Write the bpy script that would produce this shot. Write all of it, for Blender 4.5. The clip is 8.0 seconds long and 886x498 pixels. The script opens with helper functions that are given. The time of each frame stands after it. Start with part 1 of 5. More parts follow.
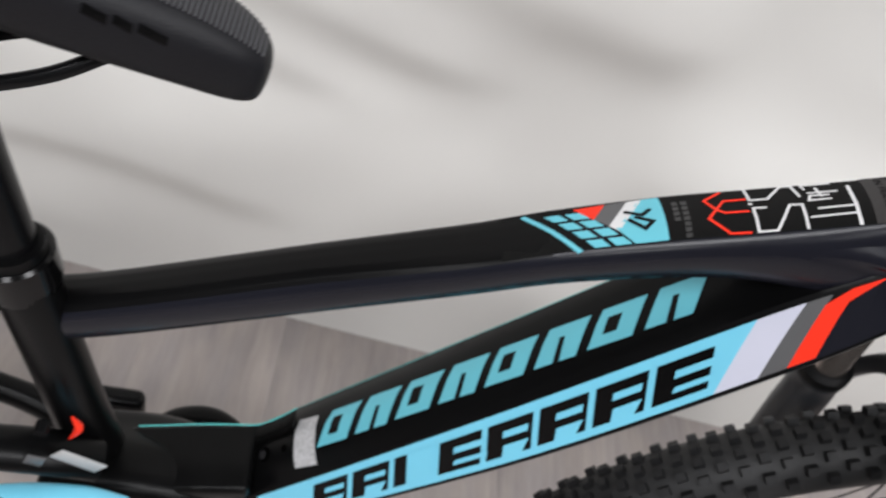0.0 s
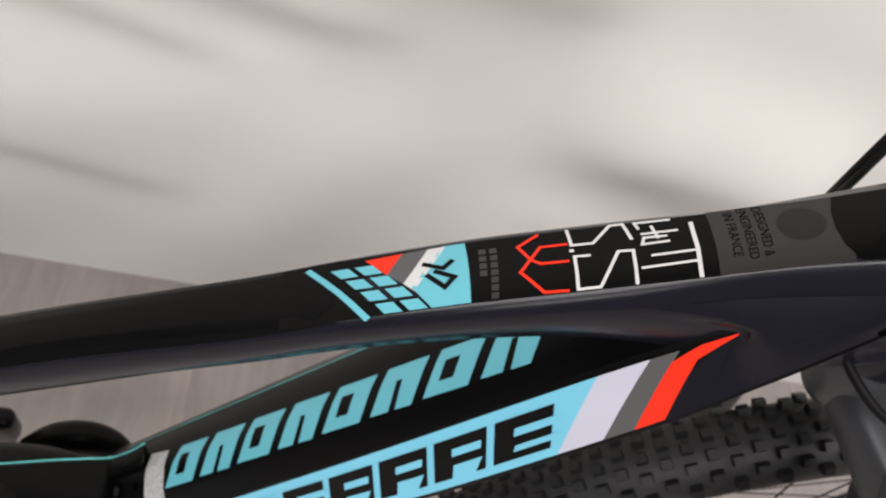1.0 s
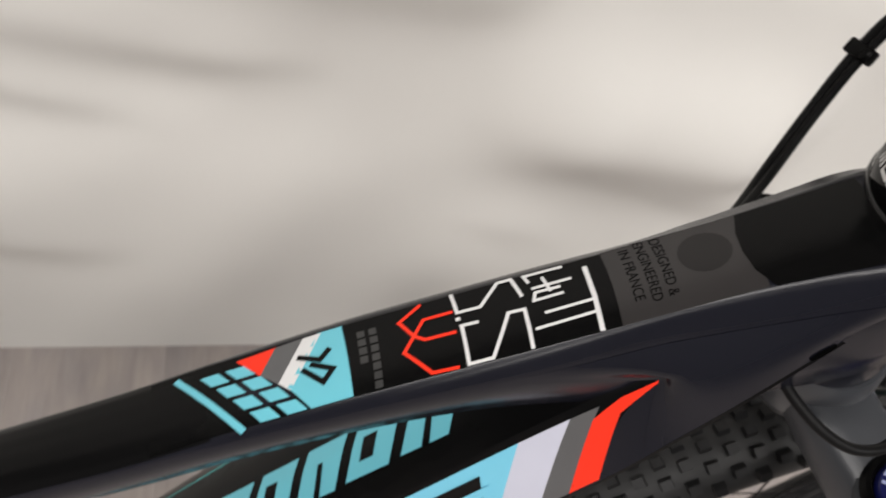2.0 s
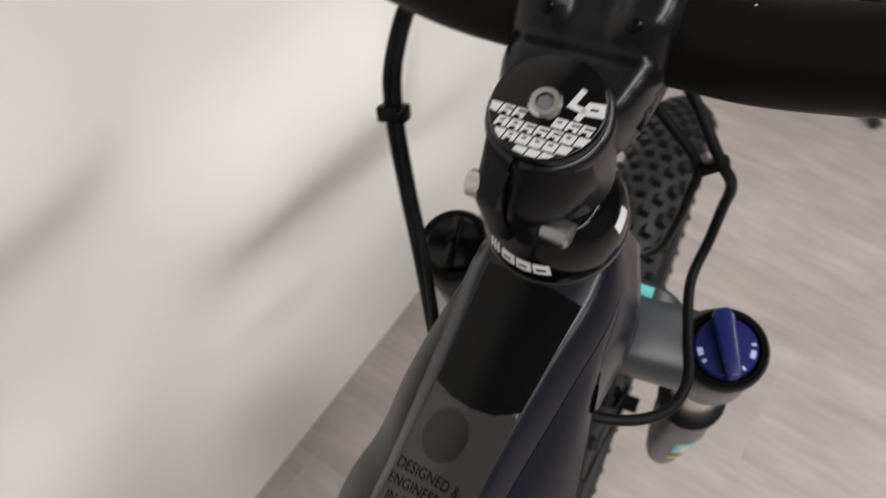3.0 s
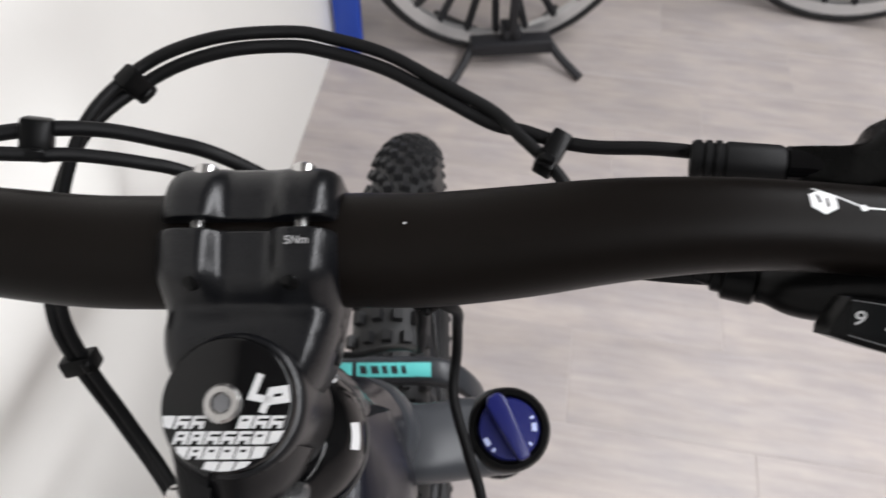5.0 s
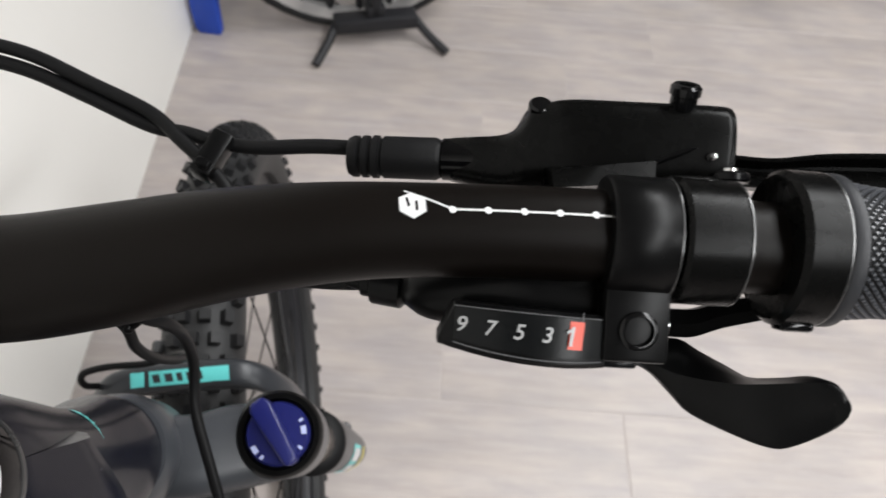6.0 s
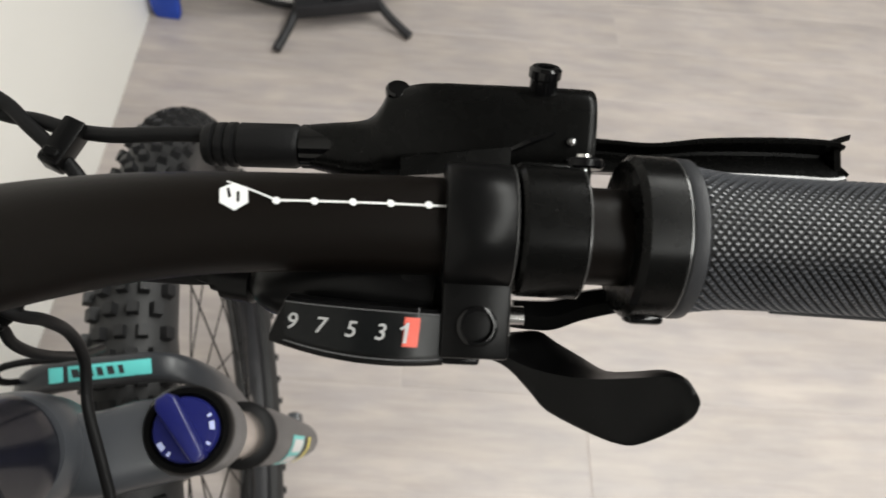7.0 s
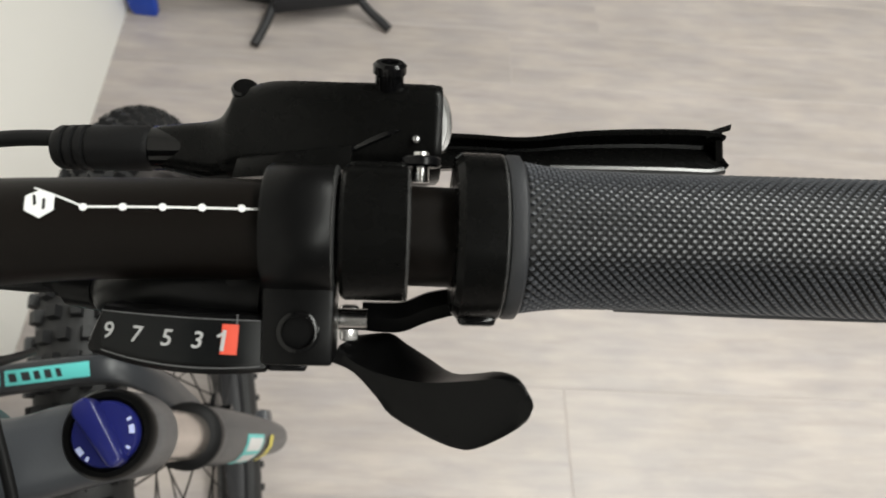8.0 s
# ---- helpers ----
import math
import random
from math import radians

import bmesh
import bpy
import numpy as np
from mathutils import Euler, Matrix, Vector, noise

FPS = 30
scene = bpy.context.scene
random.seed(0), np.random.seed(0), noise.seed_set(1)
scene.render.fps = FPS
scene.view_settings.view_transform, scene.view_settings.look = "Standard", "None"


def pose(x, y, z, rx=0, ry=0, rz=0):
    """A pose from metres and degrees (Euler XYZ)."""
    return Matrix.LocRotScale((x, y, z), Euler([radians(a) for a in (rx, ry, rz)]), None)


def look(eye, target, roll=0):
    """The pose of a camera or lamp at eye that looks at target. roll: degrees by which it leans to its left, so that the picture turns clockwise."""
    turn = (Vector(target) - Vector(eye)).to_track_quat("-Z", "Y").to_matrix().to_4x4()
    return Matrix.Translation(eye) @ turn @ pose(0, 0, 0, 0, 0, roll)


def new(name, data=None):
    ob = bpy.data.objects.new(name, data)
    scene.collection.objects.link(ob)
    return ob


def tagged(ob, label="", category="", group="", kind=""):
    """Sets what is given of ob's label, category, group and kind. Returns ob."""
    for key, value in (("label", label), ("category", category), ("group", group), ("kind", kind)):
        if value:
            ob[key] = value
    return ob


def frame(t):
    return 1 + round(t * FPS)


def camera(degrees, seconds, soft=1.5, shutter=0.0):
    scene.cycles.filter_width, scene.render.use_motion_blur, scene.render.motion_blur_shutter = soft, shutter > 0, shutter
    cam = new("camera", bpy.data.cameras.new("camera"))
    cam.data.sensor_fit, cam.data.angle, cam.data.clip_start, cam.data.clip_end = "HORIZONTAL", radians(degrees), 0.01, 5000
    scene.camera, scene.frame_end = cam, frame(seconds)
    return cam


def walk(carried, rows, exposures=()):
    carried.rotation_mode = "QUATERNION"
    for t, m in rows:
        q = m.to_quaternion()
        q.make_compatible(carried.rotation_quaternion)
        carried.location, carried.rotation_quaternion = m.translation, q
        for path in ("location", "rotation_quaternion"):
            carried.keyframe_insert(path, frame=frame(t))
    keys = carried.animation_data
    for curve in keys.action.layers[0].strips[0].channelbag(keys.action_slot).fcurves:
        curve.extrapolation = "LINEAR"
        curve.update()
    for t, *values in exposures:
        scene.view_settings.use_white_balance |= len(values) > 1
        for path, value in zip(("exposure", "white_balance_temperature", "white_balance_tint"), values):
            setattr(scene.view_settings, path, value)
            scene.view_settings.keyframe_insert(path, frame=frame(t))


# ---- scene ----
cam = camera(60.29, 8.0, soft=1.6, shutter=0.3)
cam.data.dof.use_dof, cam.data.dof.focus_distance, cam.data.dof.aperture_fstop = True, 0.22, 22.0
PATH = [
    (0, (-0.4424, -0.2683, 1.0284), (-0.1133, 0.3515, 0.3161), 37.71),
    (0.5, (-0.3791, -0.1979, 1.0479), (-0.0283, 0.3626, 0.2977), 38.70),
    (1, (-0.3367, -0.1658, 1.0552), (0.0195, 0.3562, 0.2802), 39.34),
    (1.2, (-0.3275, -0.1555, 1.0541), (0.0357, 0.3517, 0.2725), 39.77),
    (2.3, (-0.2605, -0.1078, 1.0681), (0.1351, 0.3953, 0.2997), 23.30),
    (2.5, (-0.2425, -0.0947, 1.0793), (0.1873, 0.3840, 0.3138), 16.28),
    (2.8, (-0.2158, -0.0687, 1.1064), (0.3020, 0.3166, 0.3425), 7.17),
    (3, (-0.1960, -0.0543, 1.1176), (0.3570, 0.2651, 0.3481), 1.95),
    (3.2, (-0.1894, -0.0343, 1.1245), (0.4012, 0.2039, 0.3536), -0.55),
    (3.5, (-0.1833, -0.0269, 1.1309), (0.4234, 0.1438, 0.3545), -2.59),
    (3.7, (-0.1749, -0.0241, 1.1350), (0.4365, 0.1234, 0.3576), -3.16),
    (4, (-0.1633, -0.0191, 1.1417), (0.4651, 0.1159, 0.3755), -2.90),
    (4.2, (-0.1551, -0.0184, 1.1491), (0.4818, 0.1119, 0.3893), -2.27),
    (5.3, (-0.1181, -0.0830, 1.1487), (0.5216, -0.0596, 0.3804), 2.91),
    (5.5, (-0.1130, -0.1008, 1.1468), (0.5225, -0.1077, 0.3748), 4.02),
    (6, (-0.1063, -0.1309, 1.1469), (0.5201, -0.1854, 0.3693), 5.83),
    (6.5, (-0.1025, -0.1474, 1.1444), (0.5154, -0.2227, 0.3618), 6.96),
    (7, (-0.1002, -0.1639, 1.1432), (0.5107, -0.2465, 0.3559), 7.37),
    (7.5, (-0.0982, -0.1865, 1.1438), (0.5078, -0.2724, 0.3530), 6.87),
    (8, (-0.0972, -0.2023, 1.1438), (0.5051, -0.2855, 0.3499), 6.37),
]
walk(cam, [(t, look(eye, target, roll)) for t, eye, target, roll in PATH], 
     [(0.0, -0.20, 6450, 10), (1.0, -0.23, 6820, 12), (2.5, -0.27, 6900, 10), (3.5, -0.15, 6480, 10), (4.0, -0.10, 6450, 11), (5.5, 0.12, 6430, 9), (7.0, 0.06, 6820, 5), (8.0, 0.06, 6840, 3)])

# ---- light: unseen ceiling panels, added to light the room ----
world = bpy.data.worlds.new("world")
scene.world = world
world.use_nodes = True
world.node_tree.nodes["Background"].inputs[0].default_value = (0.8, 0.85, 0.9, 1)
world.node_tree.nodes["Background"].inputs[1].default_value = 0.05
CEIL = 2.7
# Assumed places, set so that highlights run along the tubes.
PANELS = [(-2.35, -1.3), (-1.08, -1.3), (0.19, -1.3), (1.46, -1.3), (-1.3, -3.0), (1.0, -3.0)]
POWER = 30.5


# ---- materials ----
def material(name, colour, rough=0.5, metal=0.0, vary=0.12, scale=40.0, bump=0.0, bump_scale=200.0, coat=0.0, spec=0.5,
             rand=0.0):
    m = bpy.data.materials.new(name)
    m.use_nodes = True
    n, l = m.node_tree.nodes, m.node_tree.links
    p = n["Principled BSDF"]
    p.inputs["Roughness"].default_value = rough
    p.inputs["Metallic"].default_value = metal
    p.inputs["Coat Weight"].default_value = coat
    p.inputs["Coat Roughness"].default_value = 0.12
    p.inputs["Specular IOR Level"].default_value = spec
    co = n.new("ShaderNodeTexCoord")
    big = n.new("ShaderNodeTexNoise")
    big.inputs["Scale"].default_value, big.inputs["Detail"].default_value = scale, 4
    l.new(co.outputs["Object"], big.inputs["Vector"])
    ramp = n.new("ShaderNodeMapRange")
    ramp.inputs["To Min"].default_value, ramp.inputs["To Max"].default_value = 1 - vary, 1 + vary
    l.new(big.outputs["Fac"], ramp.inputs["Value"])
    mul = n.new("ShaderNodeVectorMath")
    mul.operation = "SCALE"
    mul.inputs[0].default_value = colour
    l.new(ramp.outputs["Result"], mul.inputs["Scale"])
    last = mul.outputs["Vector"]
    if rand:
        info = n.new("ShaderNodeObjectInfo")
        rr = n.new("ShaderNodeMapRange")
        rr.inputs["To Min"].default_value, rr.inputs["To Max"].default_value = 1 - rand, 1 + rand
        l.new(info.outputs["Random"], rr.inputs["Value"])
        m2 = n.new("ShaderNodeVectorMath")
        m2.operation = "SCALE"
        l.new(last, m2.inputs[0])
        l.new(rr.outputs["Result"], m2.inputs["Scale"])
        last = m2.outputs["Vector"]
    l.new(last, p.inputs["Base Color"])
    fine = n.new("ShaderNodeTexNoise")
    fine.inputs["Scale"].default_value, fine.inputs["Detail"].default_value = bump_scale, 3
    l.new(co.outputs["Object"], fine.inputs["Vector"])
    rg = n.new("ShaderNodeMapRange")
    rg.inputs["To Min"].default_value, rg.inputs["To Max"].default_value = max(rough - 0.06, 0.02), min(rough + 0.06, 1)
    l.new(fine.outputs["Fac"], rg.inputs["Value"])
    l.new(rg.outputs["Result"], p.inputs["Roughness"])
    if bump:
        b = n.new("ShaderNodeBump")
        b.inputs["Strength"].default_value, b.inputs["Distance"].default_value = bump, 0.001
        l.new(fine.outputs["Fac"], b.inputs["Height"])
        l.new(b.outputs["Normal"], p.inputs["Normal"])
    return m


PAINT = material("satin_black_paint", (0.0026, 0.0026, 0.0028), 0.30, 0, 0.2, 8, 0.03, 900, spec=0.13)
PAINT_SIDE = material("graphite_paint", (0.0078, 0.0082, 0.0128), 0.24, 0.0, 0.15, 8, spec=0.27)
BAR = material("black_anodised", (0.0029, 0.0020, 0.0015), 0.40, 0, 0.2, 30, 0.05, 1500, spec=0.115)
GLOSS = material("gloss_black", (0.0020, 0.0020, 0.0022), 0.12, 0, 0.2, 30, spec=0.26)
COLLAR = material("gloss_black_collar", (0.0024, 0.0024, 0.0023), 0.27, 0, 0.2, 30, spec=0.085)
# Paler base than the black parts: edge highlights put into the colour.
EDGE = material("highlit_black_edge", (0.032, 0.032, 0.032), 0.25, 0, 0.2, 60, spec=0.8)
SATIN = material("satin_black_metal", (0.0040, 0.0040, 0.0044), 0.24, 0.0, 0.2, 60, 0.05, 1200, spec=0.13)
STEMGREY = material("bead_blasted_black", (0.0034, 0.0036, 0.0044), 0.29, 0.0, 0.15, 50, 0.01, 2500, spec=0.36)
PLASTIC = material("black_plastic", (0.0028, 0.0028, 0.0029), 0.30, 0, 0.2, 80, 0.03, 2000, spec=0.11)
RUBBER = material("black_rubber", (0.0045, 0.0045, 0.0048), 0.5, 0, 0.25, 60, 0.1, 900, spec=0.14)
SADDLE = material("saddle_cover", (0.0062, 0.0062, 0.0080), 0.5, 0, 0.15, 30, 0.25, 1100, spec=0.24)
RIBGREY = material("grey_ribbing", (0.075, 0.075, 0.080), 0.55, 0, 0.15, 60, spec=0.3)
TYRE = material("tyre_rubber", (0.0105, 0.0105, 0.0112), 0.50, 0, 0.3, 40, 0.2, 500, spec=0.28)
CASING = material("tyre_casing", (0.020, 0.020, 0.0205), 0.55, 0, 0.3, 60, 0.2, 500, spec=0.3)
# Stud highlights are put into this colour, far paler than the sleeve.
KNURL = material("highlit_knurl_rubber", (0.062, 0.065, 0.073), 0.36, 0, 0.3, 300, spec=0.6)
GRIPRUB = material("grip_rubber", (0.0230, 0.0240, 0.0270), 0.48, 0, 0.2, 60, 0.1, 1500, spec=0.35)
FORK = material("dark_grey_paint", (0.044, 0.047, 0.053), 0.33, 0.0, 0.12, 20, 0.05, 900, spec=0.4)
LEG = material("dark_fork_leg_paint", (0.026, 0.028, 0.032), 0.33, 0.0, 0.12, 20, 0.05, 900, spec=0.35)
CHROME = material("steel", (0.62, 0.61, 0.60), 0.22, 1.0, 0.06, 60)
STANCHION = material("champagne_stanchion", (0.62, 0.55, 0.50), 0.18, 0.9, 0.05, 40)
CYAN = material("cyan_decal", (0.13, 0.50, 0.60), 0.34, 0, 0.04, 30)
CYAN_B = material("bright_cyan_decal", (0.17, 0.56, 0.74), 0.34, 0, 0.04, 30)
TURQ = material("turquoise_decal", (0.12, 0.58, 0.56), 0.4, 0, 0.05, 30)
RED = material("red_decal", (0.90, 0.036, 0.014), 0.30, 0, 0.04, 30, spec=0.25)
DIGIT = material("grey_digit_print", (0.34, 0.34, 0.34), 0.4, 0, 0.1, 300)
POINTER = material("red_pointer_print", (0.55, 0.055, 0.025), 0.4, 0, 0.1, 300)
PANE = material("smoked_pane", (0.0045, 0.0050, 0.0052), 0.22, 0, 0.2, 300, spec=0.13)
WHITE = material("white_decal", (0.66, 0.66, 0.66), 0.36, 0, 0.05, 60)
LILAC = material("pale_lilac_decal", (0.55, 0.56, 0.66), 0.34, 0, 0.04, 30)
GREY = material("grey_decal", (0.095, 0.095, 0.098), 0.34, 0, 0.06, 30)
DGREY = material("charcoal_decal", (0.028, 0.026, 0.026), 0.16, 0, 0.06, 30, spec=0.35)
BLACKD = material("black_decal", (0.0026, 0.0026, 0.0027), 0.17, 0, 0.1, 30, spec=0.14)
# Shade inside holes, painted as near-black without shine.
HOLE = material("recess_shade", (0.0020, 0.0020, 0.0020), 0.9, 0, 0.1, 60, spec=0.0)
DISC = material("dim_disc_print", (0.013, 0.012, 0.012), 0.16, 0, 0.1, 30, spec=0.30)
FAINT = material("faint_grey_print", (0.030, 0.030, 0.030), 0.34, 0, 0.1, 30)
BLUE = material("blue_plastic", (0.009, 0.012, 0.105), 0.30, 0, 0.1, 60, 0.05, 900)
BLUE_T = material("blue_board", (0.012, 0.06, 0.42), 0.45, 0, 0.1, 20)
PALEBLUE = material("pale_blue_print", (0.45, 0.5, 0.75), 0.4, 0, 0.1, 30)
LABELW = material("worn_label", (0.46, 0.46, 0.47), 0.45, 0, 0.6, 420)
YELLOW = material("yellow_print", (0.65, 0.55, 0.05), 0.4, 0, 0.1, 30)
BORE = material("turned_aluminium", (0.36, 0.36, 0.36), 0.45, 0.3, 0.1, 60)
DARKSTEEL = material("dark_steel", (0.36, 0.36, 0.36), 0.2, 0.9, 0.1, 60)
SILVER = material("silver_print", (0.44, 0.44, 0.44), 0.36, 0, 0.08, 400)
STEEL_B = material("black_steel", (0.014, 0.014, 0.016), 0.45, 0, 0.2, 20, spec=0.3)
RIM = material("brushed_rim", (0.60, 0.60, 0.60), 0.32, 0.8, 0.08, 30)
CEILM = material("unseen_ceiling_grey", (0.32, 0.32, 0.32), 0.8, 0, 0.04, 3)
WALLM = material("white_sheet", (0.80, 0.785, 0.75), 0.55, 0, 0.02, 2.5, 0.05, 300)
# Dark on purpose: keeps reflections in the black parts dark.
ROOMW = material("unseen_wall_grey", (0.16, 0.158, 0.155), 0.7, 0, 0.05, 2.0, 0.1, 150)
GROUT = material("grout", (0.385, 0.345, 0.328), 0.85, 0, 0.1, 60, 0.2, 400)


def plank_material():
    m = bpy.data.materials.new("wood_look_tile")
    m.use_nodes = True
    n, l = m.node_tree.nodes, m.node_tree.links
    p = n["Principled BSDF"]
    co, info = n.new("ShaderNodeTexCoord"), n.new("ShaderNodeObjectInfo")
    off = n.new("ShaderNodeVectorMath")
    off.operation = "MULTIPLY_ADD"
    com = n.new("ShaderNodeCombineXYZ")
    for k in range(3):
        l.new(info.outputs["Random"], com.inputs[k])
    off.inputs[1].default_value = (37.0, 53.0, 11.0)
    l.new(com.outputs["Vector"], off.inputs[0])
    l.new(co.outputs["Object"], off.inputs[2])
    mp = n.new("ShaderNodeMapping")
    mp.inputs["Scale"].default_value = (58.0, 6.0, 1.0)
    l.new(off.outputs["Vector"], mp.inputs["Vector"])
    grain = n.new("ShaderNodeTexNoise")
    grain.inputs["Scale"].default_value, grain.inputs["Detail"].default_value = 1.0, 7
    grain.inputs["Roughness"].default_value, grain.inputs["Distortion"].default_value = 0.62, 0.5
    l.new(mp.outputs["Vector"], grain.inputs["Vector"])
    mp2 = n.new("ShaderNodeMapping")
    mp2.inputs["Scale"].default_value = (7.0, 2.2, 1.0)
    l.new(off.outputs["Vector"], mp2.inputs["Vector"])
    cloud = n.new("ShaderNodeTexNoise")
    cloud.inputs["Scale"].default_value, cloud.inputs["Detail"].default_value = 1.0, 3
    l.new(mp2.outputs["Vector"], cloud.inputs["Vector"])
    r1 = n.new("ShaderNodeValToRGB")
    r1.color_ramp.elements[0].position, r1.color_ramp.elements[1].position = 0.28, 0.72
    r1.color_ramp.elements[0].color = (0.322, 0.286, 0.273, 1)
    r1.color_ramp.elements[1].color = (0.412, 0.370, 0.352, 1)
    l.new(grain.outputs["Fac"], r1.inputs["Fac"])
    r2 = n.new("ShaderNodeMapRange")
    r2.inputs["From Min"].default_value, r2.inputs["From Max"].default_value = 0.3, 0.7
    r2.inputs["To Min"].default_value, r2.inputs["To Max"].default_value = 0.89, 1.07
    l.new(cloud.outputs["Fac"], r2.inputs["Value"])
    r3 = n.new("ShaderNodeMapRange")
    r3.inputs["To Min"].default_value, r3.inputs["To Max"].default_value = 0.97, 1.03
    l.new(info.outputs["Random"], r3.inputs["Value"])
    mm = n.new("ShaderNodeMath")
    mm.operation = "MULTIPLY"
    l.new(r2.outputs["Result"], mm.inputs[0])
    l.new(r3.outputs["Result"], mm.inputs[1])
    sc = n.new("ShaderNodeVectorMath")
    sc.operation = "SCALE"
    l.new(r1.outputs["Color"], sc.inputs[0])
    l.new(mm.outputs["Value"], sc.inputs["Scale"])
    mp3 = n.new("ShaderNodeMapping")                     # blotches of warm and cool grey
    mp3.inputs["Scale"].default_value = (24.0, 9.0, 1.0)
    l.new(off.outputs["Vector"], mp3.inputs["Vector"])
    blotch = n.new("ShaderNodeTexNoise")
    blotch.inputs["Scale"].default_value, blotch.inputs["Detail"].default_value = 1.0, 5
    blotch.inputs["Roughness"].default_value = 0.55
    l.new(mp3.outputs["Vector"], blotch.inputs["Vector"])
    r4 = n.new("ShaderNodeValToRGB")
    r4.color_ramp.elements[0].position, r4.color_ramp.elements[1].position = 0.34, 0.66
    r4.color_ramp.elements[0].color = (0.835, 0.842, 0.862, 1)
    r4.color_ramp.elements[1].color = (1.0, 0.985, 0.955, 1)
    l.new(blotch.outputs["Fac"], r4.inputs["Fac"])
    mix = n.new("ShaderNodeVectorMath")
    mix.operation = "MULTIPLY"
    l.new(sc.outputs["Vector"], mix.inputs[0])
    l.new(r4.outputs["Color"], mix.inputs[1])
    lift = n.new("ShaderNodeVectorMath")
    lift.operation = "SCALE"
    lift.inputs["Scale"].default_value = 1.055
    l.new(mix.outputs["Vector"], lift.inputs[0])
    l.new(lift.outputs["Vector"], p.inputs["Base Color"])
    rr = n.new("ShaderNodeMapRange")
    rr.inputs["To Min"].default_value, rr.inputs["To Max"].default_value = 0.32, 0.5
    l.new(grain.outputs["Fac"], rr.inputs["Value"])
    l.new(rr.outputs["Result"], p.inputs["Roughness"])
    b = n.new("ShaderNodeBump")
    b.inputs["Strength"].default_value, b.inputs["Distance"].default_value = 0.25, 0.001
    l.new(grain.outputs["Fac"], b.inputs["Height"])
    l.new(b.outputs["Normal"], p.inputs["Normal"])
    return m


PLANK = plank_material()


def glow_material(name, colour, strength):
    m = bpy.data.materials.new(name)
    m.use_nodes = True
    n = m.node_tree.nodes
    n["Principled BSDF"].inputs["Emission Color"].default_value = (*colour, 1)
    n["Principled BSDF"].inputs["Emission Strength"].default_value = strength
    return m


GLOW = glow_material("lit_diffuser", (1.0, 1.0, 1.02), 1.7)

# ---- mesh helpers (millimetres unless said) ----
MM = Matrix.Scale(0.001, 4)


def finish(bm, sharp=38):
    bmesh.ops.recalc_face_normals(bm, faces=bm.faces)
    for f in bm.faces:
        f.smooth = True
    for e in bm.edges:
        if len(e.link_faces) == 2 and e.calc_face_angle(0) > radians(sharp):
            e.smooth = False


def part(name, bm, mat, parent=None, label="", m=None, sharp=38):
    """One bmesh as one mesh object under a thing or part. m: pose of the bmesh in its thing."""
    finish(bm, sharp)
    bm.transform((m or Matrix.Identity(4)))
    if m and m.determinant() < 0:
        bmesh.ops.reverse_faces(bm, faces=bm.faces)
    me = bpy.data.meshes.new(name)
    bm.to_mesh(me)
    bm.free()
    me.materials.append(mat)
    ob = new(name, me)
    ob.parent = parent
    if label:
        ob["label"] = label
    return ob


def thing(name, label, category, m=None, group="", kind=""):
    ob = new(name)
    ob.empty_display_size = 0.05
    ob.matrix_world = m or Matrix.Identity(4)
    return tagged(ob, label, category, group, kind)


def add_rings(bm, rings, closed=True, caps=True):
    vs = [[bm.verts.new(p) for p in r] for r in rings]
    k = len(vs[0])
    for a, b in zip(vs, vs[1:]):
        for i in range(k if closed else k - 1):
            j = (i + 1) % k
            bm.faces.new((a[i], a[j], b[j], b[i]))
    if caps and closed:
        bm.faces.new(vs[0][::-1])
        bm.faces.new(vs[-1])
    return bm


def rings_mesh(rings, closed=True, caps=True):
    return add_rings(bmesh.new(), rings, closed, caps)


def smooth_line(pts, per=8):
    """Catmull-Rom through points of any dimension."""
    p = np.array(pts, float)
    p = np.vstack([2 * p[0] - p[1], p, 2 * p[-1] - p[-2]])
    out = []
    for i in range(1, len(p) - 2):
        a, b, c, d = p[i - 1], p[i], p[i + 1], p[i + 2]
        for t in np.arange(per) / per:
            out.append(0.5 * (2 * b + (c - a) * t + (2 * a - 5 * b + 4 * c - d) * t**2 + (3 * b - a - 3 * c + d) * t**3))
    out.append(p[-2])
    return np.array(out)


def sweep_rings(line, radii, n=20, flat=1.0):
    line = np.asarray(line, float)
    tang = np.gradient(line, axis=0)
    tang /= np.linalg.norm(tang, axis=1)[:, None]
    ref = np.array([0, 0, 1.0]) if abs(tang[0][2]) < 0.9 else np.array([1.0, 0, 0])
    rings = []
    for c, t, r in zip(line, tang, radii):
        side = np.cross(ref, t)
        side /= np.linalg.norm(side)
        up = np.cross(t, side)
        ref = up
        rings.append([c + r * (math.cos(a) * side + flat * math.sin(a) * up) for a in np.linspace(0, 2 * math.pi, n, endpoint=False)])
    return rings


def tube(pts, r, n=14, per=8, flat=1.0):
    pr = np.array([(*p, (r[i] if isinstance(r, (list, tuple)) else r)) for i, p in enumerate(pts)], float)
    s = smooth_line(pr, per)
    return rings_mesh(sweep_rings(s[:, :3], s[:, 3], n, flat))


def lathe(profile, n=40, bm=None, m=None):
    """Revolves (r, z) pairs about z."""
    rings = []
    for r, z in profile:
        rings.append([(max(r, 0.01) * math.cos(a), max(r, 0.01) * math.sin(a), z) for a in np.linspace(0, 2 * math.pi, n, endpoint=False)])
    if m is not None:
        rings = [[m @ Vector(p) for p in r] for r in rings]
    return add_rings(bm or bmesh.new(), rings)


